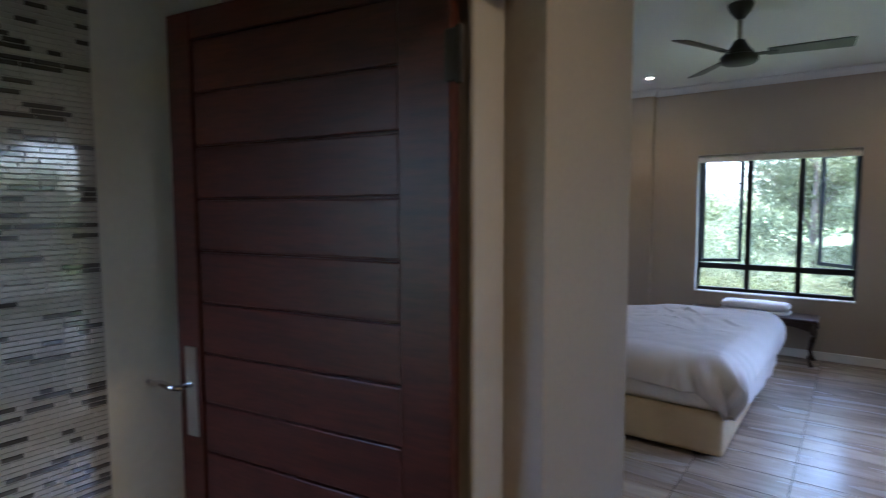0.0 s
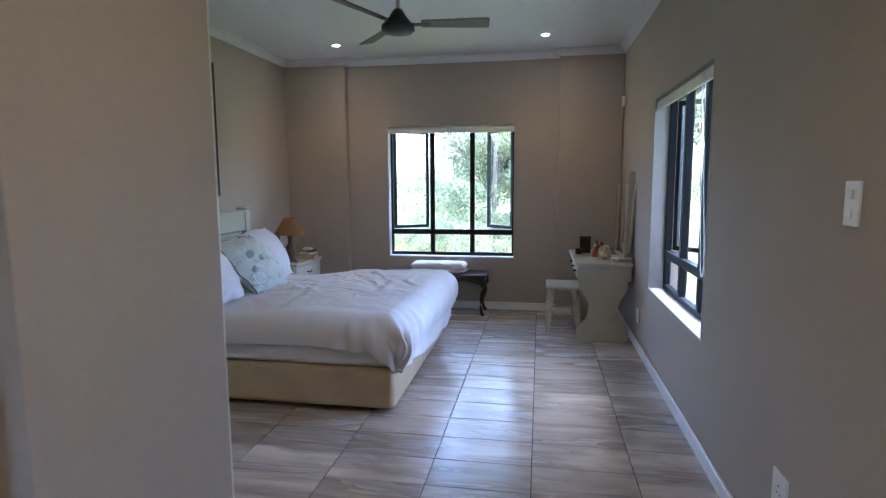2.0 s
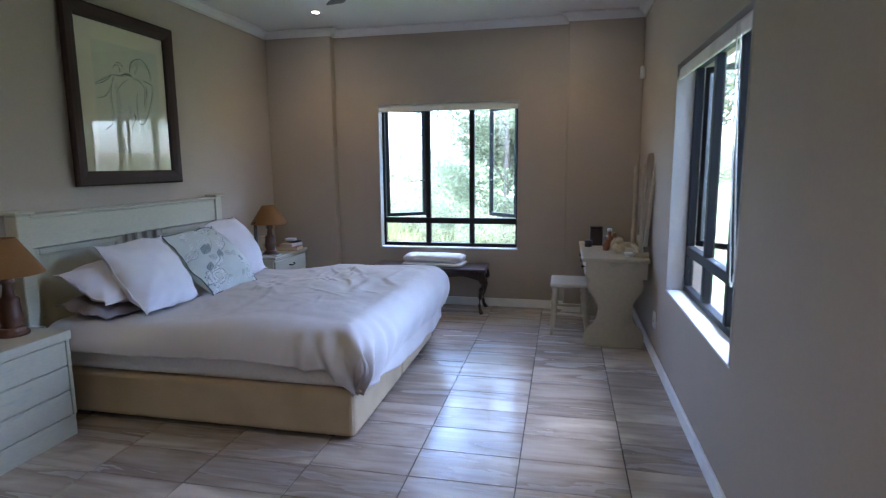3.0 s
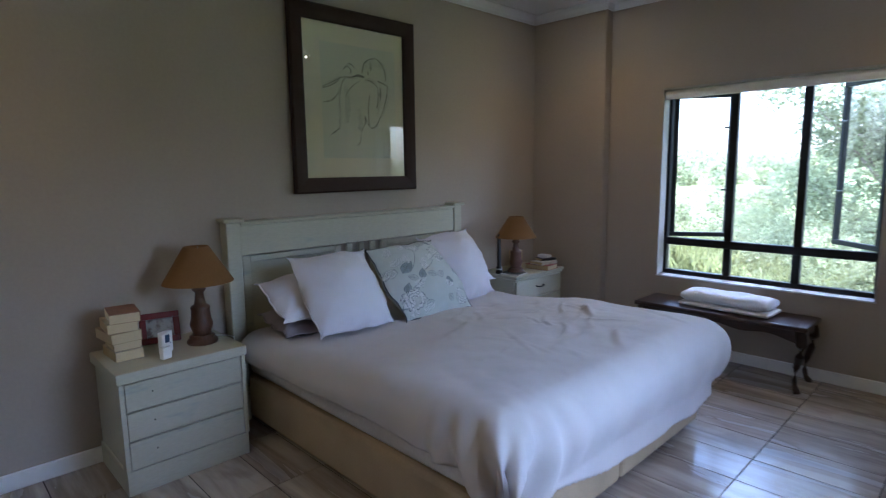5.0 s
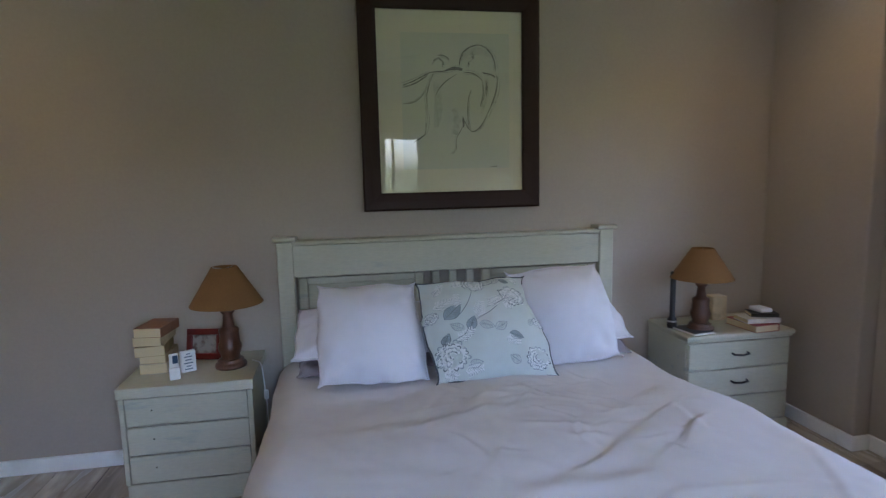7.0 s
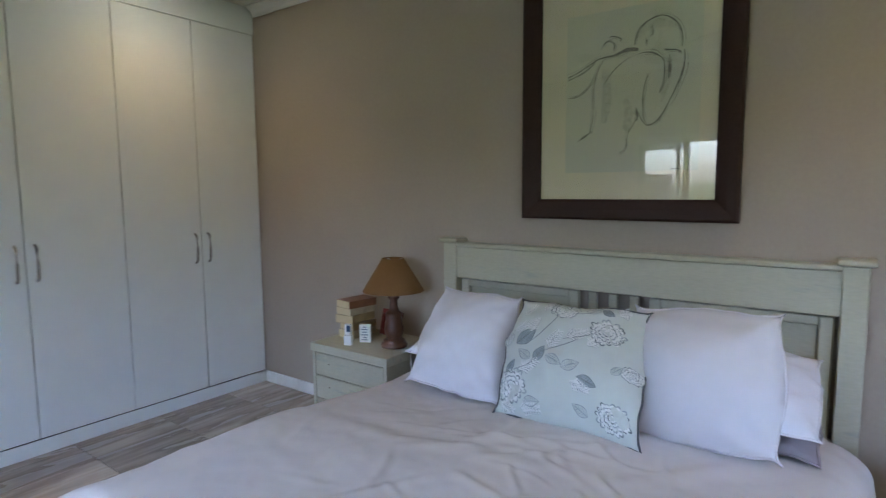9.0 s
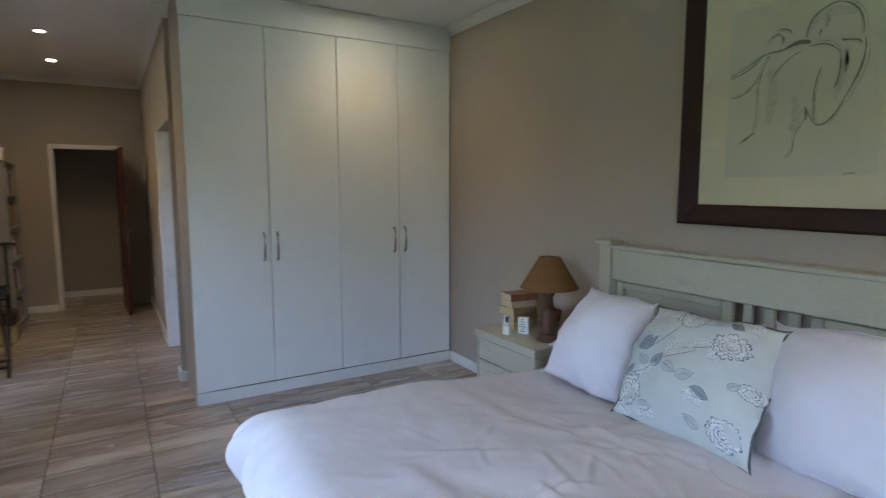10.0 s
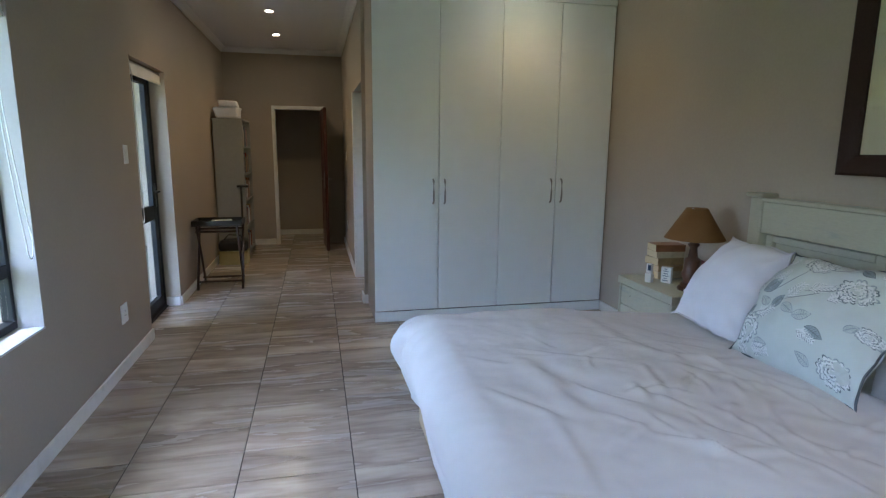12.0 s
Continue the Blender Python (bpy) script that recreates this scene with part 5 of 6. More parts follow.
def folded_towel():
    """A thick folded towel: layers rounded at the fold."""
    t = thing("towel", "thick folded white towel on the bench", "towel", Matrix.Translation((-0.51, 6.27, 0.456)) @ Matrix.Rotation(radians(-3), 4, "Z"))
    for k, (l, w, z0, z1) in enumerate(((0.62, 0.28, 0.0, 0.036), (0.60, 0.25, 0.032, 0.118))):
        bm = bmesh.new()
        n, m = 40, 20
        rings = []
        for i in range(n + 1):
            x = (i / n - 0.5) * l
            ring = []
            end = min(1.0, (0.5 - abs(i / n - 0.5)) * 9) ** 0.4
            for j in range(m):
                a = 2 * math.pi * j / m
                ca, sa = math.cos(a), math.sin(a)
                yy = w / 2 * math.copysign(abs(ca) ** (0.5 if k == 0 else 0.75), ca) * (0.93 + 0.07 * end)
                zz = (z0 + z1) / 2 + (z1 - z0) / 2 * math.copysign(abs(sa) ** 0.6, sa) * (0.55 + 0.45 * end)
                q = noise.noise(Vector((x * 6, yy * 8, k * 3.0 + zz * 10)))
                ring.append(bm.verts.new((x, yy + 0.008 * q, max(0.0, zz + 0.008 * q * (1 if z0 > 0 else 0.3)))))
            rings.append(ring)
        for p, q in zip(rings, rings[1:]):
            for j in range(m):
                bm.faces.new((p[j], p[(j + 1) % m], q[(j + 1) % m], q[j]))
        bm.faces.new(rings[0][::-1])
        bm.faces.new(rings[-1])
        part("fold", bm, TOWEL, t, smooth=True)
    return t


folded_towel()


# ---------------------------------------------------------------- dressing table, mirror, stool
def dressing_table():
    x0, x1, y0, y1, zt = 0.915, 1.43, 5.27, 6.30, 0.725
    d = thing("dressing_table", "cream painted dressing table with scalloped side panels and drawers", "dressing table")
    part("top", boxes(((x0, y0, zt - 0.03), (x1, y1, zt)), bevel=0.008, seg=3), CREAMP, d)
    part("drawer_case", boxes(((x0 + 0.05, y0 + 0.05, zt - 0.17), (x1 - 0.01, y1 - 0.05, zt - 0.032))), CREAMP, d)
    w = (y1 - y0 - 0.1) / 3
    for k in range(3):
        a = y0 + 0.05 + k * w
        dr = part("drawer", boxes(((x0 + 0.032, a + 0.006, zt - 0.16), (x0 + 0.052, a + w - 0.006, zt - 0.045)), bevel=0.004), CREAMP, d)
        part("knob", turned([(0.006, 0), (0.006, 0.012), (0.014, 0.018), (0.014, 0.026), (0.008, 0.03)], 14), DARKWOOD, dr, "small dark knob", smooth=True,
             at=Matrix.Translation((x0 + 0.032, a + w / 2, zt - 0.1)) @ Matrix.Rotation(radians(-90), 4, "Y"))
    ins = [(0.0, 0.02), (0.03, 0.0), (0.10, 0.0), (0.14, 0.02), (0.19, 0.075), (0.25, 0.105), (0.31, 0.112), (0.37, 0.095), (0.42, 0.06), (0.46, 0.03), (0.5, 0.018), (0.56, 0.028), (0.69, 0.03)]
    left = [(x0 + 0.03 + b, zz) for zz, b in ins]
    right = [(x1 - 0.02 - b * 0.9, zz) for zz, b in reversed(ins)]
    for y in (y0 + 0.045, y1 - 0.07):
        part("side_panel", plate(left + right, 0.024, "y"), CREAMP, d, "scalloped side panel", at=Matrix.Translation((0, y, 0)))
    part("stretcher", boxes(((1.15, y0 + 0.07, 0.18), (1.17, y1 - 0.07, 0.28)), bevel=0.004), CREAMP, d)
    return d


dressing_table()


def dressing_mirror():
    """A swing mirror with an arched crest on two posts."""
    m = thing("dressing_mirror", "cream framed swing mirror with an arched crest", "mirror", Matrix.Translation((1.37, 5.66, 0.726)) @ Matrix.Diagonal((1, 1, 1.29, 1)))
    hw = 0.235
    part("foot_rail", boxes(((-0.06, -hw - 0.05, 0.0), (0.06, -hw - 0.01, 0.03)), ((-0.06, hw + 0.01, 0.0), (0.06, hw + 0.05, 0.03)), ((-0.02, -hw - 0.01, 0.005), (0.02, hw + 0.01, 0.03)), bevel=0.005), CREAMP, m)
    for s in (-1, 1):
        part("post", turned([(0.02, 0.03), (0.016, 0.06), (0.022, 0.1), (0.014, 0.16), (0.013, 0.42), (0.02, 0.46), (0.012, 0.5), (0.018, 0.53), (0.006, 0.56)], 14), CREAMP, m, "turned post", smooth=True, at=Matrix.Translation((0, s * (hw + 0.03), 0)))

    def crest(o, low):
        out = [(-hw - o, low), (hw + o, low), (hw + o, 0.60)]
        for k in range(13):
            a = math.pi * k / 12
            out.append(((hw * 0.82 + o) * math.cos(a), 0.63 + (0.13 + o) * math.sin(a)))
        out.append((-hw - o, 0.60))
        return out
    tilt = Matrix.Rotation(radians(6), 4, "Y")
    fr = part("frame", plate(crest(0.0, 0.06), 0.022, "x"), CREAMP, m, at=Matrix.Translation((0.02, 0, 0)) @ tilt)
    part("glass", plate([(-hw + 0.04, 0.10), (hw - 0.04, 0.10), (hw - 0.04, 0.58), (hw * 0.5, 0.66), (0, 0.68), (-hw * 0.5, 0.66), (-hw + 0.04, 0.58)], 0.003, "x"), MIRROR, fr, "silvered mirror glass", at=Matrix.Translation((-0.0045, 0, 0)))
    return m


dressing_mirror()


def stool():
    s = thing("stool", "cream painted wooden stool with turned splayed legs", "stool", Matrix.Translation((0.835, 5.73, 0)))
    bm = boxes(((-0.165, -0.2, 0.425), (0.165, 0.2, 0.455)), bevel=0.012, seg=3)
    part("seat", bm, CREAMP, s)
    prof = [(0.014, 0.0), (0.018, 0.05), (0.023, 0.14), (0.020, 0.20), (0.026, 0.215), (0.026, 0.235), (0.017, 0.25), (0.027, 0.27), (0.027, 0.29), (0.016, 0.305), (0.026, 0.325), (0.026, 0.345), (0.018, 0.36), (0.023, 0.39), (0.021, 0.43)]
    prof = [(0.0165 + (r - 0.0165) * 1.5, h) for r, h in prof]
    for sx in (-1, 1):
        for sy in (-1, 1):
            top, foot = Vector((sx * 0.115, sy * 0.14, 0.425)), Vector((sx * 0.15, sy * 0.185, 0.0))
            d = top - foot
            part("leg", turned(prof, 14), CREAMP, s, "turned leg", smooth=True, at=Matrix.Translation(foot + Vector((0, 0, 0.001))) @ d.to_track_quat("Z", "Y").to_matrix().to_4x4() @ Matrix.Diagonal((1, 1, d.length / 0.43, 1)))
    for sx in (-1, 1):
        part("stretcher", tube([(sx * 0.138, -0.17, 0.14), (sx * 0.138, 0, 0.142), (sx * 0.138, 0.17, 0.14)], [0.008, 0.012, 0.008], 10), CREAMP, s, smooth=True)
    for sy, zz in ((-1, 0.18), (1, 0.18)):
        part("stretcher", tube([(-0.135, sy * 0.165, zz), (0, sy * 0.165, zz + 0.002), (0.135, sy * 0.165, zz)], [0.008, 0.012, 0.008], 10), CREAMP, s, smooth=True)
    return s


stool()


def dresser_clutter():
    zt = 0.7255
    b = thing("basket", "dark brown rectangular box on the dressing table", "box", Matrix.Translation((1.06, 6.05, zt)))
    part("body", boxes(((-0.055, -0.06, 0), (0.055, 0.06, 0.15)), bevel=0.006, seg=2), DARKWOOD, b)
    part("lid", boxes(((-0.058, -0.063, 0.151), (0.058, 0.063, 0.17)), bevel=0.006, seg=2), DARKWOOD, b)
    j = thing("jar", "small dark jar with a flat lid", "jar", Matrix.Translation((0.99, 5.92, zt)))
    part("pot", turned([(0.03, 0), (0.034, 0.01), (0.034, 0.035), (0.03, 0.04)], 18), BLACKPL, j, smooth=True)
    part("lid", turned([(0.036, 0.041), (0.036, 0.055), (0.03, 0.058)], 18), DARKWOOD, j, smooth=True)
    amber = mat("amber_glass", (0.32, 0.12, 0.05), 0.12, grain=(20, 0.1))
    for x, y, s, mm, lab in ((1.17, 5.92, 1.0, amber, "amber perfume bottle"), (1.20, 5.78, 0.8, C_CREAM, "cream ceramic bottle"), (1.13, 5.72, 0.75, amber, "small amber bottle")):
        o = thing("bottle", lab + " on the dressing table", "bottle", Matrix.Translation((x, y, zt)), group="bottles on the dressing table")
        part("flask", turned([(0.03 * s, 0), (0.036 * s, 0.01), (0.038 * s, 0.06 * s), (0.034 * s, 0.09 * s), (0.014 * s, 0.105 * s), (0.013 * s, 0.13 * s)], 18), mm, o, smooth=True)
        part("stopper", turned([(0.016 * s, 0.131 * s), (0.022 * s, 0.15 * s), (0.02 * s, 0.17 * s), (0.008 * s, 0.178 * s)], 16), CHROME if mm is amber else C_BROWN, o, smooth=True)
    bm = bmesh.new()
    for p, r, q in (((0, 0, 0.045), 0.045, 1.0), ((0, -0.01, 0.105), 0.032, 1.0), ((-0.035, -0.03, 0.04), 0.018, 1.5), ((0.035, -0.03, 0.04), 0.018, 1.5)):
        bmesh.ops.create_uvsphere(bm, u_segments=14, v_segments=10, radius=r, matrix=Matrix.Translation(p) @ Matrix.Diagonal((1, 1, q, 1)))
    tagged(part("ornament", bm, C_CREAM, smooth=True, at=Matrix.Translation((1.21, 5.55, zt)) @ Matrix.Rotation(radians(70), 4, "Z")), "small cream rounded ornament on the dressing table", "ornament")
    g = thing("trinket_dish", "small white scalloped dish", "dish", Matrix.Translation((1.29, 5.40, zt)))
    part("dish", turned([(0.02, 0), (0.03, 0.006), (0.045, 0.03), (0.047, 0.033), (0.043, 0.031), (0.028, 0.01)], 24), WHITEPL, g, smooth=True)
    part("foot", turned([(0.022, 0.0), (0.02, 0.004)], 18), WHITEPL, g)


dresser_clutter()


# ---------------------------------------------------------------- ceiling fan, downlights, plates
def ceiling_fan():
    f = thing("ceiling_fan", "black three-bladed ceiling fan hanging on a short rod", "ceiling fan", Matrix.Translation((-0.365, 3.955, ZC)))
    dark = mat("matt_black_metal", (0.018, 0.017, 0.016), 0.45, grain=(60, 0.1))
    blade_m = mat("dark_grey_blade", (0.06, 0.058, 0.055), 0.4, grain=(40, 0.08))
    part("canopy", turned([(0.075, -0.001), (0.078, -0.012), (0.062, -0.05), (0.03, -0.09), (0.02, -0.1)], 28), dark, f, "black bell canopy", smooth=True)
    part("rod", turned([(0.013, -0.1), (0.013, -0.24)], 14), mat("grey_rod", (0.35, 0.33, 0.3), 0.4, metal=0.6), f, "grey rod", smooth=True)
    part("motor_cover", turned([(0.018, -0.225), (0.03, -0.232), (0.06, -0.28), (0.085, -0.31), (0.1, -0.325)], 28), dark, f, smooth=True)
    part("motor", turned([(0.1, -0.326), (0.112, -0.335), (0.112, -0.365), (0.095, -0.38), (0.04, -0.388), (0.02, -0.389)], 28), dark, f, smooth=True)
    for k in range(3):
        a = radians(FAN_ANGLE + 120 * k)
        m = Matrix.Rotation(a, 4, "Z") @ Matrix.Translation((0, 0, -0.325)) @ Matrix.Rotation(radians(-13), 4, "X")
        bl = part("blade", plate([(0.16, -0.045), (0.60, -0.062), (0.615, -0.05), (0.615, 0.05), (0.60, 0.06), (0.16, 0.045)], 0.006), blade_m, f, "dark grey blade", at=m)
        part("blade_arm", boxes(((0.09, -0.02, -0.006), (0.22, 0.02, -0.001)), bevel=0.002), dark, bl)
    return f


FAN_ANGLE = 8
ceiling_fan()
LED = glowing("warm_bulb_glow", (1.0, 0.80, 0.5), 14.0)
dl = thing("downlight", "small round recessed ceiling downlight, switched on", "downlight", Matrix.Translation((DOWNLIGHTS[0][0], DOWNLIGHTS[0][1], ZC)), group="ceiling downlights")
part("trim_ring", turned([(0.03, -0.003), (0.044, -0.006), (0.05, -0.001), (0.05, 0.0)], 24, cap=False), TRIM, dl, "white trim ring", smooth=True)
part("bulb", turned([(0.031, -0.0025), (0.031, -0.001)], 20), LED, dl, "glowing warm bulb")
for x, y in DOWNLIGHTS[1:]:
    copy_thing(dl, Matrix.Translation((x, y, ZC)))


def wall_plate(name, label, category, at, facing, wide, high, kind):
    p = thing(name, label, category, Matrix.Translation(at) @ Matrix.Rotation(radians(facing), 4, "Z"))
    part("plate", boxes(((-wide / 2, 0, -high / 2), (wide / 2, 0.009, high / 2)), bevel=0.003, seg=2), WHITEPL, p)
    if kind == "switch":
        for k in (-1, 1):
            part("rocker", boxes(((-0.012, 0.0092, k * 0.026 - 0.013), (0.012, 0.0135, k * 0.026 + 0.013)), bevel=0.002), WHITEPL, p)
    elif kind == "socket":
        for x, z in ((0, 0.016), (-0.011, -0.012), (0.011, -0.012)):
            part("pin_hole", turned([(0.0042, 0), (0.0042, 0.0008)], 10), BLACKPL, p, at=Matrix.Translation((x, 0.0095, z)) @ Matrix.Rotation(radians(-90), 4, "X"))
        part("rocker", boxes(((0.02, 0.0092, -0.012), (0.032, 0.013, 0.012)), bevel=0.002), WHITEPL, p)
    return p


wall_plate("light_switch", "white two-gang light switch on the taupe wall", "light switch", (XE, 1.865, 1.395), 90, 0.075, 0.125, "switch")
wall_plate("wall_socket", "white wall socket low on the taupe wall", "socket", (XE, 2.18, 0.372), 90, 0.115, 0.125, "socket")
wall_plate("light_switch", "white light switch beside the bathroom doorway", "light switch", (XP, -1.75, 1.34), -90, 0.075, 0.12, "switch")
wall_plate("wall_socket", "white wall socket under the switch", "socket", (XP, -1.75, 0.4), -90, 0.075, 0.12, "socket")
wall_plate("wall_socket", "white wall socket near the dressing table", "socket", (XE, 5.10, 0.30), 90, 0.1, 0.12, "socket")
sen = thing("alarm_detector", "small white alarm detector high in the corner", "alarm detector", Matrix.Translation((XE, 6.25, 2.27)))
part("housing", boxes(((-0.04, -0.03, -0.055), (0.0, 0.03, 0.055)), bevel=0.012, seg=3), WHITEPL, sen)
part("lens", boxes(((-0.0415, -0.018, -0.035), (-0.0402, 0.018, -0.005))), mat("milky_lens", (0.6, 0.6, 0.6), 0.3), sen, "milky lens")


# ---------------------------------------------------------------- passage
def tray_table():
    t = thing("tray_table", "black butler tray on folding crossed legs", "tray table", Matrix.Translation((1.19, -0.03, 0)))
    w, d, z = 0.24, 0.16, 0.66
    part("tray", boxes(((-w, -d, z), (w, d, z + 0.012)), bevel=0.003), BLACKPL, t)
    for lo, hi in (((-w, -d), (w, -d + 0.012)), ((-w, d - 0.012), (w, d)), ((-w, -d + 0.012), (-w + 0.012, d - 0.012)), ((w - 0.012, -d + 0.012), (w, d - 0.012))):
        part("tray_rim", boxes(((lo[0], lo[1], z + 0.0125), (hi[0], hi[1], z + 0.055)), bevel=0.003), BLACKPL, t)
    for k, x in enumerate((-w + 0.035, w - 0.035)):
        for s in (-1, 1):
            xx = x + s * 0.013 * (1 if k else -1)
            part("leg", tube([(xx, s * (d - 0.01), 0.0), (xx, -s * (d - 0.01), z - 0.001)], 0.013, 8), DARKWOOD, t, smooth=True)
    for s, zz in ((-1, 0.08), (1, 0.08), (-1, 0.6), (1, 0.6)):
        yy = s * (d - 0.01) * (1 - 2 * zz / z) 
        part("crossbar", tube([(-w + 0.03, yy, zz), (w - 0.03, yy, zz)], 0.011, 8), DARKWOOD, t, smooth=True)
    return t


tray_table()
book("book", (0.2, 0.15, 0.03), (1.16, -0.02, 0.6725), 10, C_WHITE, "white magazine lying in the black tray")


def bookcase():
    x0, x1, y0, y1, h = 1.08, XE - 0.018, -2.30, -1.45, 1.80
    b = thing("bookcase", "tall grey-white open bookcase filled with books and boxes", "bookcase")
    grey = mat("grey_white_board", (0.30, 0.295, 0.265), 0.55, grain=(20, 0.05))
    part("side_panel", boxes(((x0, y1 - 0.02, 0), (x1, y1, h)), bevel=0.002), grey, b)
    part("side_panel", boxes(((x0, y0, 0), (x1, y0 + 0.02, h)), bevel=0.002), grey, b)
    part("back_panel", boxes(((x1 - 0.008, y0 + 0.02, 0.02), (x1, y1 - 0.02, h - 0.02))), grey, b)
    for k in range(6):
        z = 0.06 + k * (h - 0.08) / 5
        part("shelf", boxes(((x0, y0 + 0.02, z), (x1 - 0.009, y1 - 0.02, z + 0.02)), bevel=0.002), grey, b)
    rnd = random.Random(3)
    for k in range(5):
        z = 0.06 + k * (h - 0.08) / 5 + 0.0205
        y = y1 - 0.025
        while y > y0 + 0.12:
            th, hh, dd = rnd.uniform(0.02, 0.05), rnd.uniform(0.18, 0.27), rnd.uniform(0.16, 0.24)
            cv = rnd.choice((C_BROWN, C_CREAM, C_RED, C_DARK, C_WHITE, C_BLUE, C_TAN))
            bk = thing("book", "upright book on the open bookcase", "book", Matrix.Translation((x0 + 0.03 + dd / 2, y - th / 2, z)), group="books on the bookcase")
            part("page_block", boxes(((-dd / 2 + 0.004, -th / 2 + 0.002, 0.003), (dd / 2 - 0.003, th / 2 - 0.002, hh - 0.003))), PAPER, bk)
            part("cover", boxes(((-dd / 2, -th / 2, 0), (-dd / 2 + 0.003, th / 2, hh)), ((-dd / 2 + .003, -th / 2, 0), (dd / 2, -th / 2 + 0.002, hh)), ((-dd / 2 + .003, th / 2 - 0.002, 0), (dd / 2, th / 2, hh))), cv, bk)
            y -= th + 0.002 + (0.08 if rnd.random() < 0.12 else 0)
    return b


bookcase()


def storage_bin(at, size, material, label, slump):
    o = thing("storage_bag", label, "storage bag", Matrix.Translation(at))
    l, w, h = size
    bm = boxes(((-l / 2, -w / 2, 0), (l / 2, w / 2, h)), bevel=min(l, w, h) * 0.22, seg=4)
    for v in bm.verts:
        v.co += Vector((noise.noise(v.co * 9), noise.noise(v.co * 9 + Vector((5, 0, 0))), 0.6 * noise.noise(v.co * 8 + Vector((0, 7, 0))))) * slump * min(1.0, v.co.z * 12)
    part("bag", bm, material, o, smooth=True)
    part("handle", tube([(-0.04, -w / 2 + 0.01, h * 0.7), (-0.04, -w / 2 - 0.012, h * 0.78), (0.04, -w / 2 - 0.012, h * 0.78), (0.04, -w / 2 + 0.01, h * 0.7)], 0.006, 6), material, o, smooth=True)
    return o


storage_bin((1.26, -1.66, 1.801), (0.28, 0.34, 0.15), TOWEL, "white bundle of folded cloth on top of the bookcase", 0.05)
storage_bin((1.24, -1.60, 1.945), (0.22, 0.24, 0.07), TOWEL, "small white cloth bundle on a larger one", 0.04)
yb = thing("cardboard_box", "pale yellow carton on the passage floor", "carton", Matrix.Translation((1.23, -1.27, 0)))
YEL = mat("pale_yellow_carton", (0.42, 0.36, 0.16), 0.7, grain=(30, 0.06))
part("body", boxes(((-0.17, -0.12, 0.0), (0.17, 0.12, 0.14)), bevel=0.004), YEL, yb)
part("lid", boxes(((-0.174, -0.124, 0.141), (0.174, 0.124, 0.165)), bevel=0.004), YEL, yb)
bb = thing("bag", "black bag lying on the pale yellow carton", "bag", Matrix.Translation((1.23, -1.27, 0.166)))
bm = boxes(((-0.18, -0.11, 0), (0.18, 0.11, 0.14)), bevel=0.045, seg=4)
for v in bm.verts:
    v.co += Vector((noise.noise(v.co * 8), noise.noise(v.co * 8 + Vector((5, 0, 0))), 0.5 * noise.noise(v.co * 7))) * 0.03 * min(1.0, v.co.z * 12)
part("body", bm, BLACKPL, bb, smooth=True)
part("strap", tube([(-0.12, 0.0, 0.13), (-0.08, 0.01, 0.19), (0.06, 0.01, 0.2), (0.12, 0.0, 0.13)], 0.008, 8), BLACKPL, bb, smooth=True)
coat = thing("crutch", "dark folding walking stick leaning on the bookcase", "walking stick", Matrix.Translation((1.13, -1.38, 0.0)))
part("shaft", tube([(0, 0, 0), (0.0, -0.045, 0.95)], 0.012, 8), BLACKPL, coat, smooth=True)
part("grip", tube([(-0.09, -0.045, 0.955), (0.0, -0.048, 0.965), (0.05, -0.045, 0.957)], 0.015, 8), BLACKPL, coat, smooth=True)


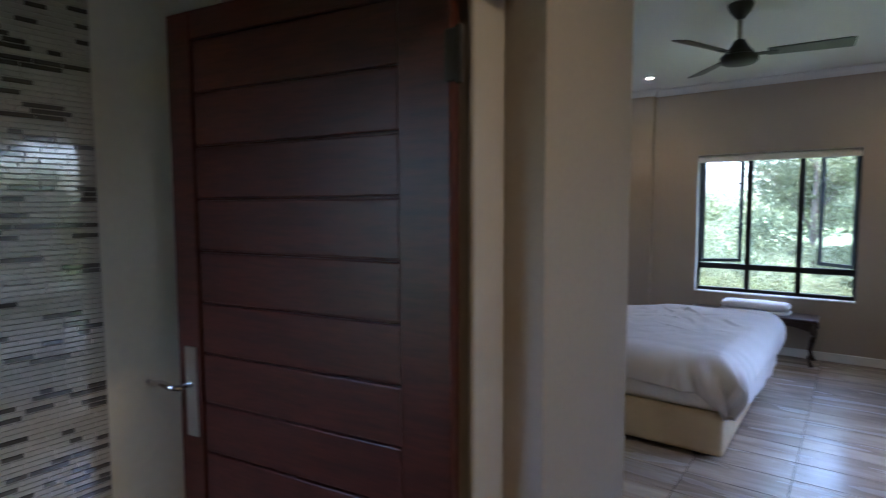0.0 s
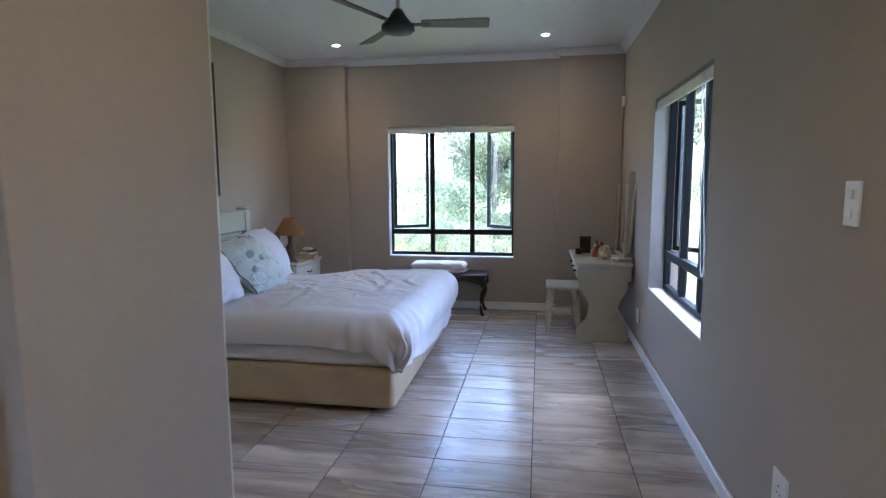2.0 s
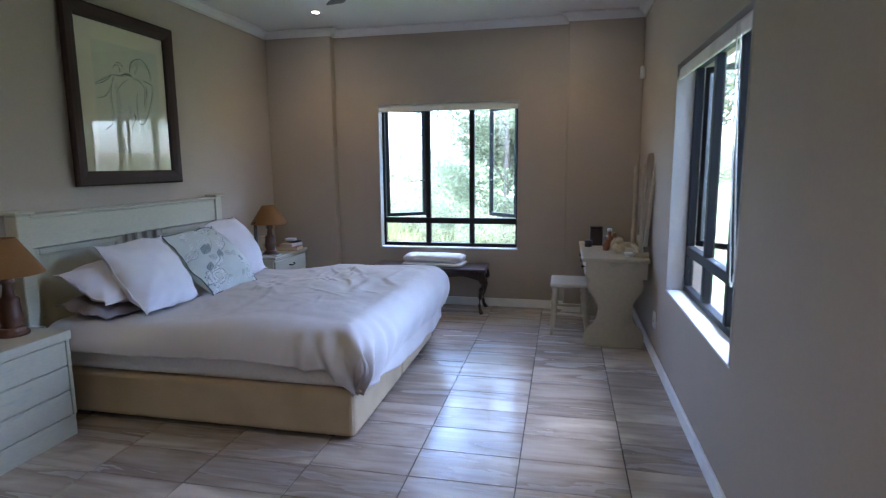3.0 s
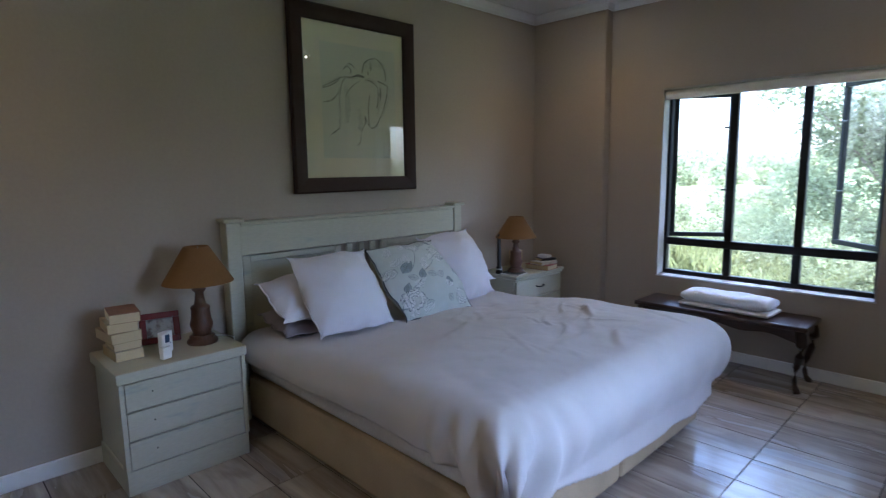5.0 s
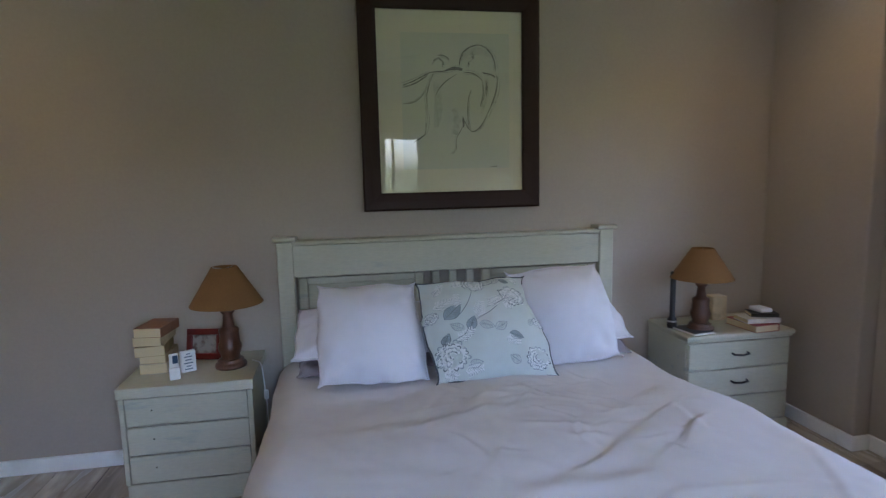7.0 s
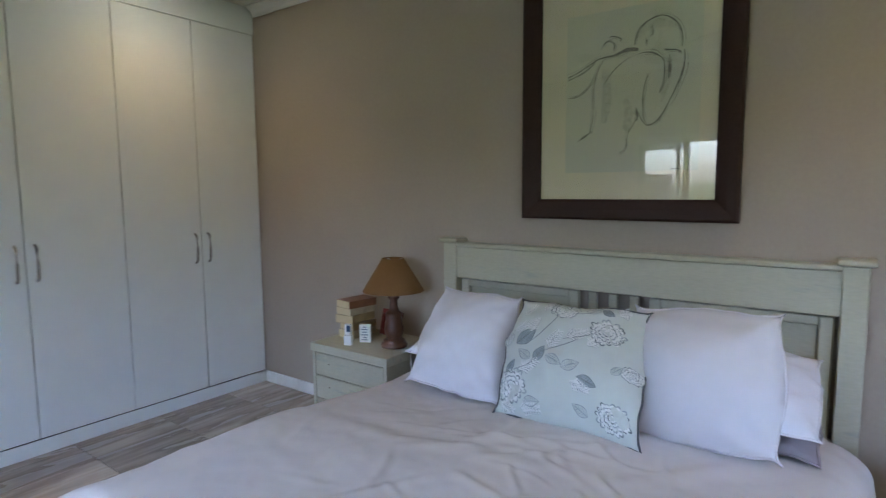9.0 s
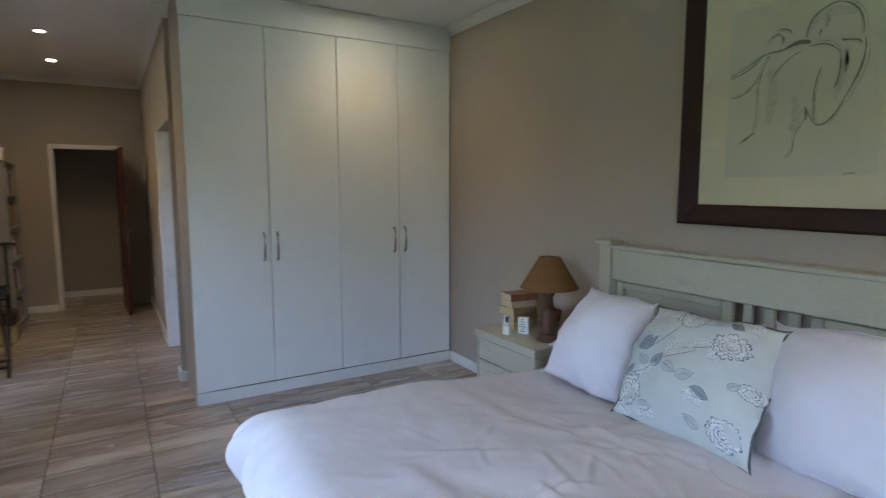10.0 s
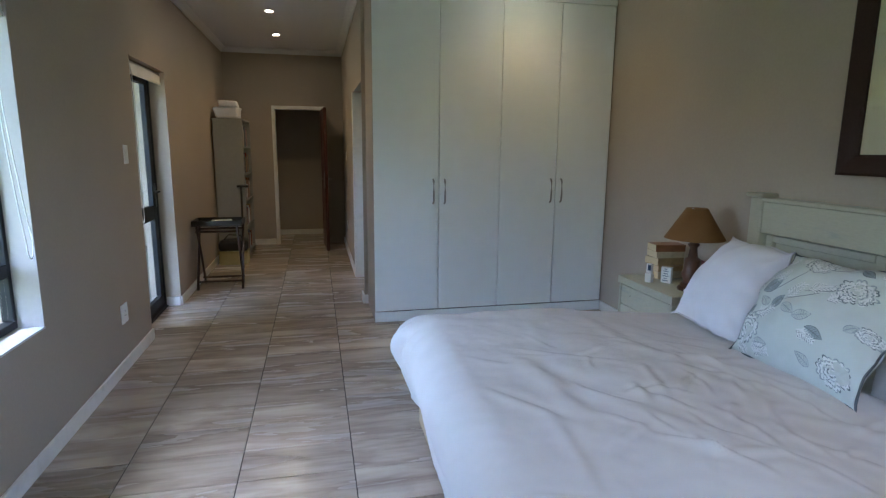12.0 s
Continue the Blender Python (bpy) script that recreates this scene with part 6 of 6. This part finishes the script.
# ---------------------------------------------------------------- bathroom corner
def mosaic():
    """Glossy split-strip mosaic on the bathroom wall: strips of uneven length, some dark."""
    rnd = random.Random(11)
    x, y0, y1, z0, z1 = -1.22, -0.62, 0.437, 0.0, 2.4
    wl2 = structure("wall_mosaic", boxes(((x, y0 - 0.1, 0), (x + 0.008, y1, 2.42))), mat("pale_mosaic_grout", (0.55, 0.52, 0.43), 0.8, grain=(60, 0.1)), "bathroom wall clad in glossy strip mosaic", "wall")
    pale = mat("glossy_pale_strip", (0.52, 0.49, 0.39), 0.06, grain=(14, 0.15), coat=1.0)
    dark = mat("glossy_dark_strip", (0.085, 0.075, 0.06), 0.06, grain=(20, 0.2), coat=1.0)
    x += 0.008
    quads = {0: ([], []), 1: ([], [])}
    near = []
    h = 0.0125
    z = z0 + 0.02
    while z < z1:
        y = y1 - 0.002
        while y > y0:
            ln = rnd.choice((0.03, 0.045, 0.06, 0.085))
            a, b = max(y0, y - ln), y
            k = 1 if rnd.random() < 0.21 else 0
            if a > 0.13 and 1.12 < z < 1.74:
                near.append((k, (a + b) / 2, b - a, z))
                y -= ln
                continue
            vs, fs = quads[k]
            o = len(vs)
            e = 0.003
            vs += [(x + 0.0005, a + .0008, z + .0008), (x + 0.0005, b - .0008, z + .0008), (x + 0.0005, b - .0008, z + h - .0008), (x + 0.0005, a + .0008, z + h - .0008),
                   (x + e, a + .0018, z + .0018), (x + e, b - .0018, z + .0018), (x + e, b - .0018, z + h - .0018), (x + e, a + .0018, z + h - .0018)]
            fs += [(o + 4, o + 5, o + 6, o + 7), (o, o + 1, o + 5, o + 4), (o + 1, o + 2, o + 6, o + 5), (o + 2, o + 3, o + 7, o + 6), (o + 3, o, o + 4, o + 7)]
            y -= ln
        z += h
    for k, mm in ((0, pale), (1, dark)):
        me = bpy.data.meshes.new("mosaic_strips")
        me.from_pydata(quads[k][0], [], quads[k][1])
        me.materials.append(mm)
        ob = new("mosaic_strips", me)
        ob.parent = wl2
        tagged(ob, "small glossy mosaic strips", kind="stuff")
    shapes = {}
    for k, ym, ln, z in near:
        key = (k, round(ln, 4))
        if key not in shapes:
            q = ln / 2
            bm = bmesh.new()
            lo = [bm.verts.new(p) for p in ((0.0005, .0008 - q, .0008), (0.0005, q - .0008, .0008), (0.0005, q - .0008, h - .0008), (0.0005, .0008 - q, h - .0008))]
            hi = [bm.verts.new(p) for p in ((0.003, .0018 - q, .0018), (0.003, q - .0018, .0018), (0.003, q - .0018, h - .0018), (0.003, .0018 - q, h - .0018))]
            bm.faces.new(hi)
            for i in range(4):
                j = (i + 1) % 4
                bm.faces.new((lo[i], lo[j], hi[j], hi[i]))
            shapes[key] = mesh_of(bm, "strip", dark if k else pale)
        ob = new("strip", shapes[key])
        ob.parent = wl2
        ob.location = (x, ym, z)


mosaic()


# ---------------------------------------------------------------- outside
GRASS = mat("lawn_grass", (0.085, 0.12, 0.03), 0.9, grain=(30, 0.3), second=(0.8, (0.13, 0.14, 0.05), 0.4, 0.7), bump=(60, 0.02))
structure("ground", boxes(((-400, -400, -0.4), (400, 400, -0.18))), GRASS, "green lawn round the house", "ground")
PAVE = mat("pale_concrete_paving", (0.30, 0.285, 0.26), 0.8, grain=(20, 0.1), second=(1.5, (0.34, 0.32, 0.28), 0.45, 0.7), bump=(50, 0.003))
structure("pavement", boxes(((XE + 0.25, -3.0, -0.178), (XE + 2.6, 3.0, -0.03))), PAVE, "pale paved terrace outside the glass door", "pavement")


# roof out of view, added to hold sky light back from the glass door
structure("shading_roof", boxes(((XE + 0.26, -3.2, 2.62), (XE + 5.2, 2.6, 2.74)), ((XE + 5.08, -3.2, 2.25), (XE + 5.2, 2.6, 2.62))), CEIL, "unseen white roof added over the terrace to shade the glass door", "roof")


structure("eaves", boxes(((XE + 0.25, 2.61, 2.78), (XE + 0.95, YN + 0.95, 2.90)), ((XW - 0.25, YN + 0.25, 2.78), (XE + 0.25, YN + 0.95, 2.90)), ((XE + 0.93, 2.61, 2.66), (XE + 0.97, YN + 0.97, 2.92)), ((XW - 0.25, YN + 0.95, 2.66), (XE + 0.93, YN + 0.97, 2.92))), CEIL, "white painted eaves over the windows", "roof")


# walls round the terrace are unseen, added to dim the passage
structure("shading_wall", boxes(((XE + 0.26, -3.32, -0.178), (XE + 4.2, -3.2, 2.74)), ((XE + 4.08, -3.2, -0.178), (XE + 4.2, 0.2, 2.62)), ((XE + 4.08, 0.2, -0.178), (XE + 4.2, 2.6, 1.75))), WALL, "unseen plain plastered wall added to cut daylight into the passage", "wall")


def leaf_material(name, c):
    m = mat(name, c, 0.6, grain=(3, 0.3), spec=0.3)
    n, l = m.node_tree.nodes, m.node_tree.links
    g = n.new("ShaderNodeNewGeometry")
    r = n.new("ShaderNodeMapRange")
    r.inputs[3].default_value, r.inputs[4].default_value = 0.65, 1.45
    l.new(g.outputs["Random Per Island"], r.inputs[0])
    b = n["Principled BSDF"]
    old = b.inputs["Base Color"].links[0].from_socket
    mx = n.new("ShaderNodeVectorMath")
    mx.operation = "SCALE"
    l.new(old, mx.inputs[0])
    l.new(r.outputs[0], mx.inputs["Scale"])
    l.new(mx.outputs[0], b.inputs["Base Color"])
    # light comes through the thin leaves
    tr, ms = n.new("ShaderNodeBsdfTranslucent"), n.new("ShaderNodeMixShader")
    l.new(mx.outputs[0], tr.inputs["Color"])
    ms.inputs[0].default_value = 0.6
    out = n["Material Output"]
    l.new(b.outputs[0], ms.inputs[1])
    l.new(tr.outputs[0], ms.inputs[2])
    l.new(ms.outputs[0], out.inputs["Surface"])
    return m


LEAF = leaf_material("mid_green_leaves", (0.10, 0.13, 0.055))
LEAF_PALE = leaf_material("pale_green_leaves", (0.26, 0.28, 0.16))
BLADES = leaf_material("long_grass_blades", (0.19, 0.21, 0.09))
BARK = mat("grey_brown_bark", (0.22, 0.18, 0.14), 0.9, grain=(12, 0.3), bump=(30, 0.01))


def leaves_mesh(name, centres, size, seed, material, long=2.2):
    """Folded leaves, each turned its own way, round given centres (n x 3)."""
    rs = np.random.RandomState(seed)
    n = len(centres)
    d = rs.normal(size=(n, 3))
    d /= np.linalg.norm(d, axis=1)[:, None]
    e = np.cross(d, rs.normal(size=(n, 3)))
    e /= np.linalg.norm(e, axis=1)[:, None]
    up = np.cross(d, e)
    s = size * rs.uniform(0.6, 1.3, size=(n, 1))
    c = np.asarray(centres)
    a = c - d * s * long / 2
    b = c + e * s * 0.5 + up * s * 0.15
    f = c + d * s * long / 2
    g = c - e * s * 0.5 + up * s * 0.15
    v = np.stack([a, b, f, g], 1).reshape(-1, 3)
    k = np.arange(n) * 4
    faces = np.concatenate([np.stack([k, k + 1, k + 2], 1), np.stack([k, k + 2, k + 3], 1)])
    me = bpy.data.meshes.new(name)
    me.from_pydata(v.tolist(), [], faces.tolist())
    me.materials.append(material)
    return me


def tree(x, y, height, spread, seed, leaf, label, count=5200, low=0.25, size=0.09):
    rs = np.random.RandomState(seed)
    t = thing("tree", label, "tree", Matrix.Translation((x, y, -0.18)))
    bend = rs.uniform(-0.25, 0.25, 2)
    trunk = [(bend[0] * q * q, bend[1] * q * q, height * 0.62 * q) for q in (0, .25, .5, .75, 1.0)]
    part("trunk", tube(trunk, [0.05 * height / 4, 0.042 * height / 4, 0.036 * height / 4, 0.026 * height / 4, 0.012 * height / 4], 8), BARK, t, smooth=True)
    tips = []
    for k in range(11):
        q = rs.uniform(low + 0.05, 0.95)
        a = rs.uniform(0, 2 * math.pi)
        st = Vector((bend[0] * q * q, bend[1] * q * q, height * 0.62 * q))
        ln = spread * rs.uniform(0.45, 0.95)
        en = st + Vector((math.cos(a) * ln, math.sin(a) * ln, height * rs.uniform(0.08, 0.32)))
        md = st.lerp(en, 0.5) + Vector((0, 0, 0.12))
        part("limb", tube([st, md, en], [0.016 * height / 4, 0.011 * height / 4, 0.004], 6), BARK, t, smooth=True)
        tips += [en, md]
    tips.append(Vector((0, 0, height * 0.85)))
    cs = []
    for k in range(count):
        p = tips[rs.randint(len(tips))]
        r = spread * 0.36 * rs.uniform(0.1, 1.0) ** 0.5
        d = rs.normal(size=3)
        d /= np.linalg.norm(d)
        q = (p.x + d[0] * r, p.y + d[1] * r, max(0.15, p.z + d[2] * r * 0.85))
        cs.append(q)
    crown = new("crown", leaves_mesh("crown", np.array(cs), size, seed, leaf))
    crown.parent = t
    return t


tree(-0.35, 11.8, 5.4, 1.45, 3, LEAF_PALE, "slender pale green garden tree beyond the lawn", count=26000, low=0.1, size=0.036)
tree(0.75, 11.0, 4.4, 1.1, 5, LEAF_PALE, "leafy green garden tree close to the window", count=12000, size=0.034)
tree(3.2, 12.5, 5.5, 2.0, 8, LEAF_PALE, "tall leafy garden tree", count=14000, size=0.06)
tree(8.5, 9.5, 3.4, 1.5, 13, LEAF, "leafy green garden tree on the lawn", count=4200, size=0.11)
tree(10.5, 4.0, 2.6, 1.3, 17, LEAF_PALE, "young green tree on the lawn", count=3600, size=0.1)
tree(14.0, 13.0, 4.2, 2.2, 21, LEAF, "broad leafy garden tree far off", count=4200, size=0.15)


def long_grass(name, x0, x1, y0, y1, count, height, seed, label):
    rs = np.random.RandomState(seed)
    n = count
    bx, by = rs.uniform(x0, x1, n), rs.uniform(y0, y1, n)
    # clumps
    bx += 0.18 * np.sin(by * 7 + bx * 3)
    h = height * rs.uniform(0.5, 1.15, n) * (0.75 + 0.35 * np.sin(bx * 1.7) * np.cos(by * 1.3))
    a = rs.uniform(0, 2 * np.pi, n)
    w = rs.uniform(0.008, 0.018, n)
    lean = rs.uniform(0.1, 0.7, n) * h
    vs, fs = [], []
    for k in range(n):
        ca, sa = math.cos(a[k]), math.sin(a[k])
        o = len(vs)
        for q, f in ((0, 1.0), (0.5, 0.85), (0.85, 0.45)):
            cx, cy, cz = bx[k] + ca * lean[k] * q * q, by[k] + sa * lean[k] * q * q, -0.18 + h[k] * (q - 0.15 * q * q)
            vs += [(cx - sa * w[k] * f, cy + ca * w[k] * f, cz), (cx + sa * w[k] * f, cy - ca * w[k] * f, cz)]
        vs.append((bx[k] + ca * lean[k], by[k] + sa * lean[k], -0.18 + h[k] * 0.82))
        fs += [(o, o + 1, o + 3, o + 2), (o + 2, o + 3, o + 5, o + 4), (o + 4, o + 5, o + 6)]
    me = bpy.data.meshes.new(name)
    me.from_pydata(vs, [], fs)
    me.materials.append(BLADES)
    return tagged(new(name, me), label, "grass", kind="stuff")


long_grass("long_grass", -4.2, -0.6, 8.9, 10.6, 9000, 0.95, 9, "tall arching garden grasses under the trees")
long_grass("long_grass", -8.0, -2.6, 9.6, 12.5, 9000, 0.75, 4, "tall arching garden grasses beyond the lawn")
long_grass("long_grass", 6.0, 12.0, 5.0, 9.0, 4500, 0.9, 6, "tall arching garden grasses on the lawn edge")


def shrubs(name, x0, x1, y0, y1, height, count, seed, size, label, leaf=LEAF, dense=0.25):
    rs = np.random.RandomState(seed)
    k = int((x1 - x0) * max(1.0, (y1 - y0)) * dense) + 6
    cen = np.stack([rs.uniform(x0, x1, k), rs.uniform(y0, y1, k), height * rs.uniform(0.2, 0.75, k)], 1)
    rad = height * rs.uniform(0.25, 0.5, k)
    pick = rs.randint(0, k, count)
    d = rs.normal(size=(count, 3))
    d /= np.linalg.norm(d, axis=1)[:, None]
    c = cen[pick] + d * (rad[pick] * rs.uniform(0.4, 1.0, count) ** 0.4)[:, None]
    c[:, 2] = np.maximum(c[:, 2], 0.05) - 0.18
    return tagged(new(name, leaves_mesh(name, c, size, seed, leaf)), label, "shrubs", kind="stuff")


shrubs("hedge", -12.0, -1.6, 15.0, 17.5, 1.3, 30000, 31, 0.045, "mixed green garden hedge", LEAF_PALE, dense=1.6)
shrubs("hedge", 13.0, 16.0, -8.0, 16.0, 1.2, 16000, 33, 0.11, "mixed green garden hedge far on the lawn")
shrubs("garden_shrubs", -3.2, 2.5, 9.2, 12.6, 1.0, 85000, 39, 0.024, "dense pale green garden shrubs under the trees", LEAF_PALE, dense=2.6)
shrubs("far_trees", -50.0, 40.0, 48.0, 62.0, 2.9, 40000, 35, 0.2, "distant line of trees", LEAF_PALE)
shrubs("far_trees", 45.0, 60.0, -40.0, 50.0, 2.6, 24000, 37, 0.26, "distant line of trees", LEAF_PALE)


def patio_sofa():
    """White cushioned seat on the terrace."""
    s = thing("patio_seat", "white cushioned garden seat on the terrace", "garden seat", Matrix.Translation((2.75, 1.35, -0.03)))
    for x in (-0.3, 0.3):
        for y in (-0.5, 0.5):
            part("leg", boxes(((x - 0.02, y - 0.02, 0), (x + 0.02, y + 0.02, 0.25)), bevel=0.003), BLACKPL, s)
    part("frame", boxes(((-0.35, -0.55, 0.25), (0.35, 0.55, 0.30)), bevel=0.005), BLACKPL, s)
    part("seat_cushion", boxes(((-0.34, -0.54, 0.302), (0.34, 0.54, 0.45)), bevel=0.05, seg=4), TOWEL, s, smooth=True)
    part("back_cushion", boxes(((0.2, -0.54, 0.452), (0.35, 0.54, 0.85)), bevel=0.05, seg=4), TOWEL, s, smooth=True)


patio_sofa()


# ---------------------------------------------------------------- floor tiles
def floor_tiles():
    px, py, g = 0.5105, 0.262, 0.0048
    floor = bpy.data.objects["floor"]
    data = mesh_of(box(bmesh.new(), (-px / 2 + g / 2, -py / 2 + g / 2, -0.01), (px / 2 - g / 2, py / 2 - g / 2, 0.0), 0.0012), "tile", TILE)
    n = 0
    for i in range(-7, 5):
        for j in range(-16, 28):
            x, y = 0.065 + (i + 0.5) * px, TILE_Y + (j + 0.5) * py
            if x < XW - 0.1 or x > XE + 0.25 or y > YN + 0.1 or y < -3.7:
                continue
            if y < 0.8 and x < XP - 0.4:
                continue
            if -2.2 < x < -0.6 and 3.6 < y < 5.0 or x < -0.6 and y < 1.4:
                continue
            ob = new("tile", data)
            ob.parent = floor
            ob.location = (x, y, 0)
            n += 1


TILE_Y = 0.030
floor_tiles()
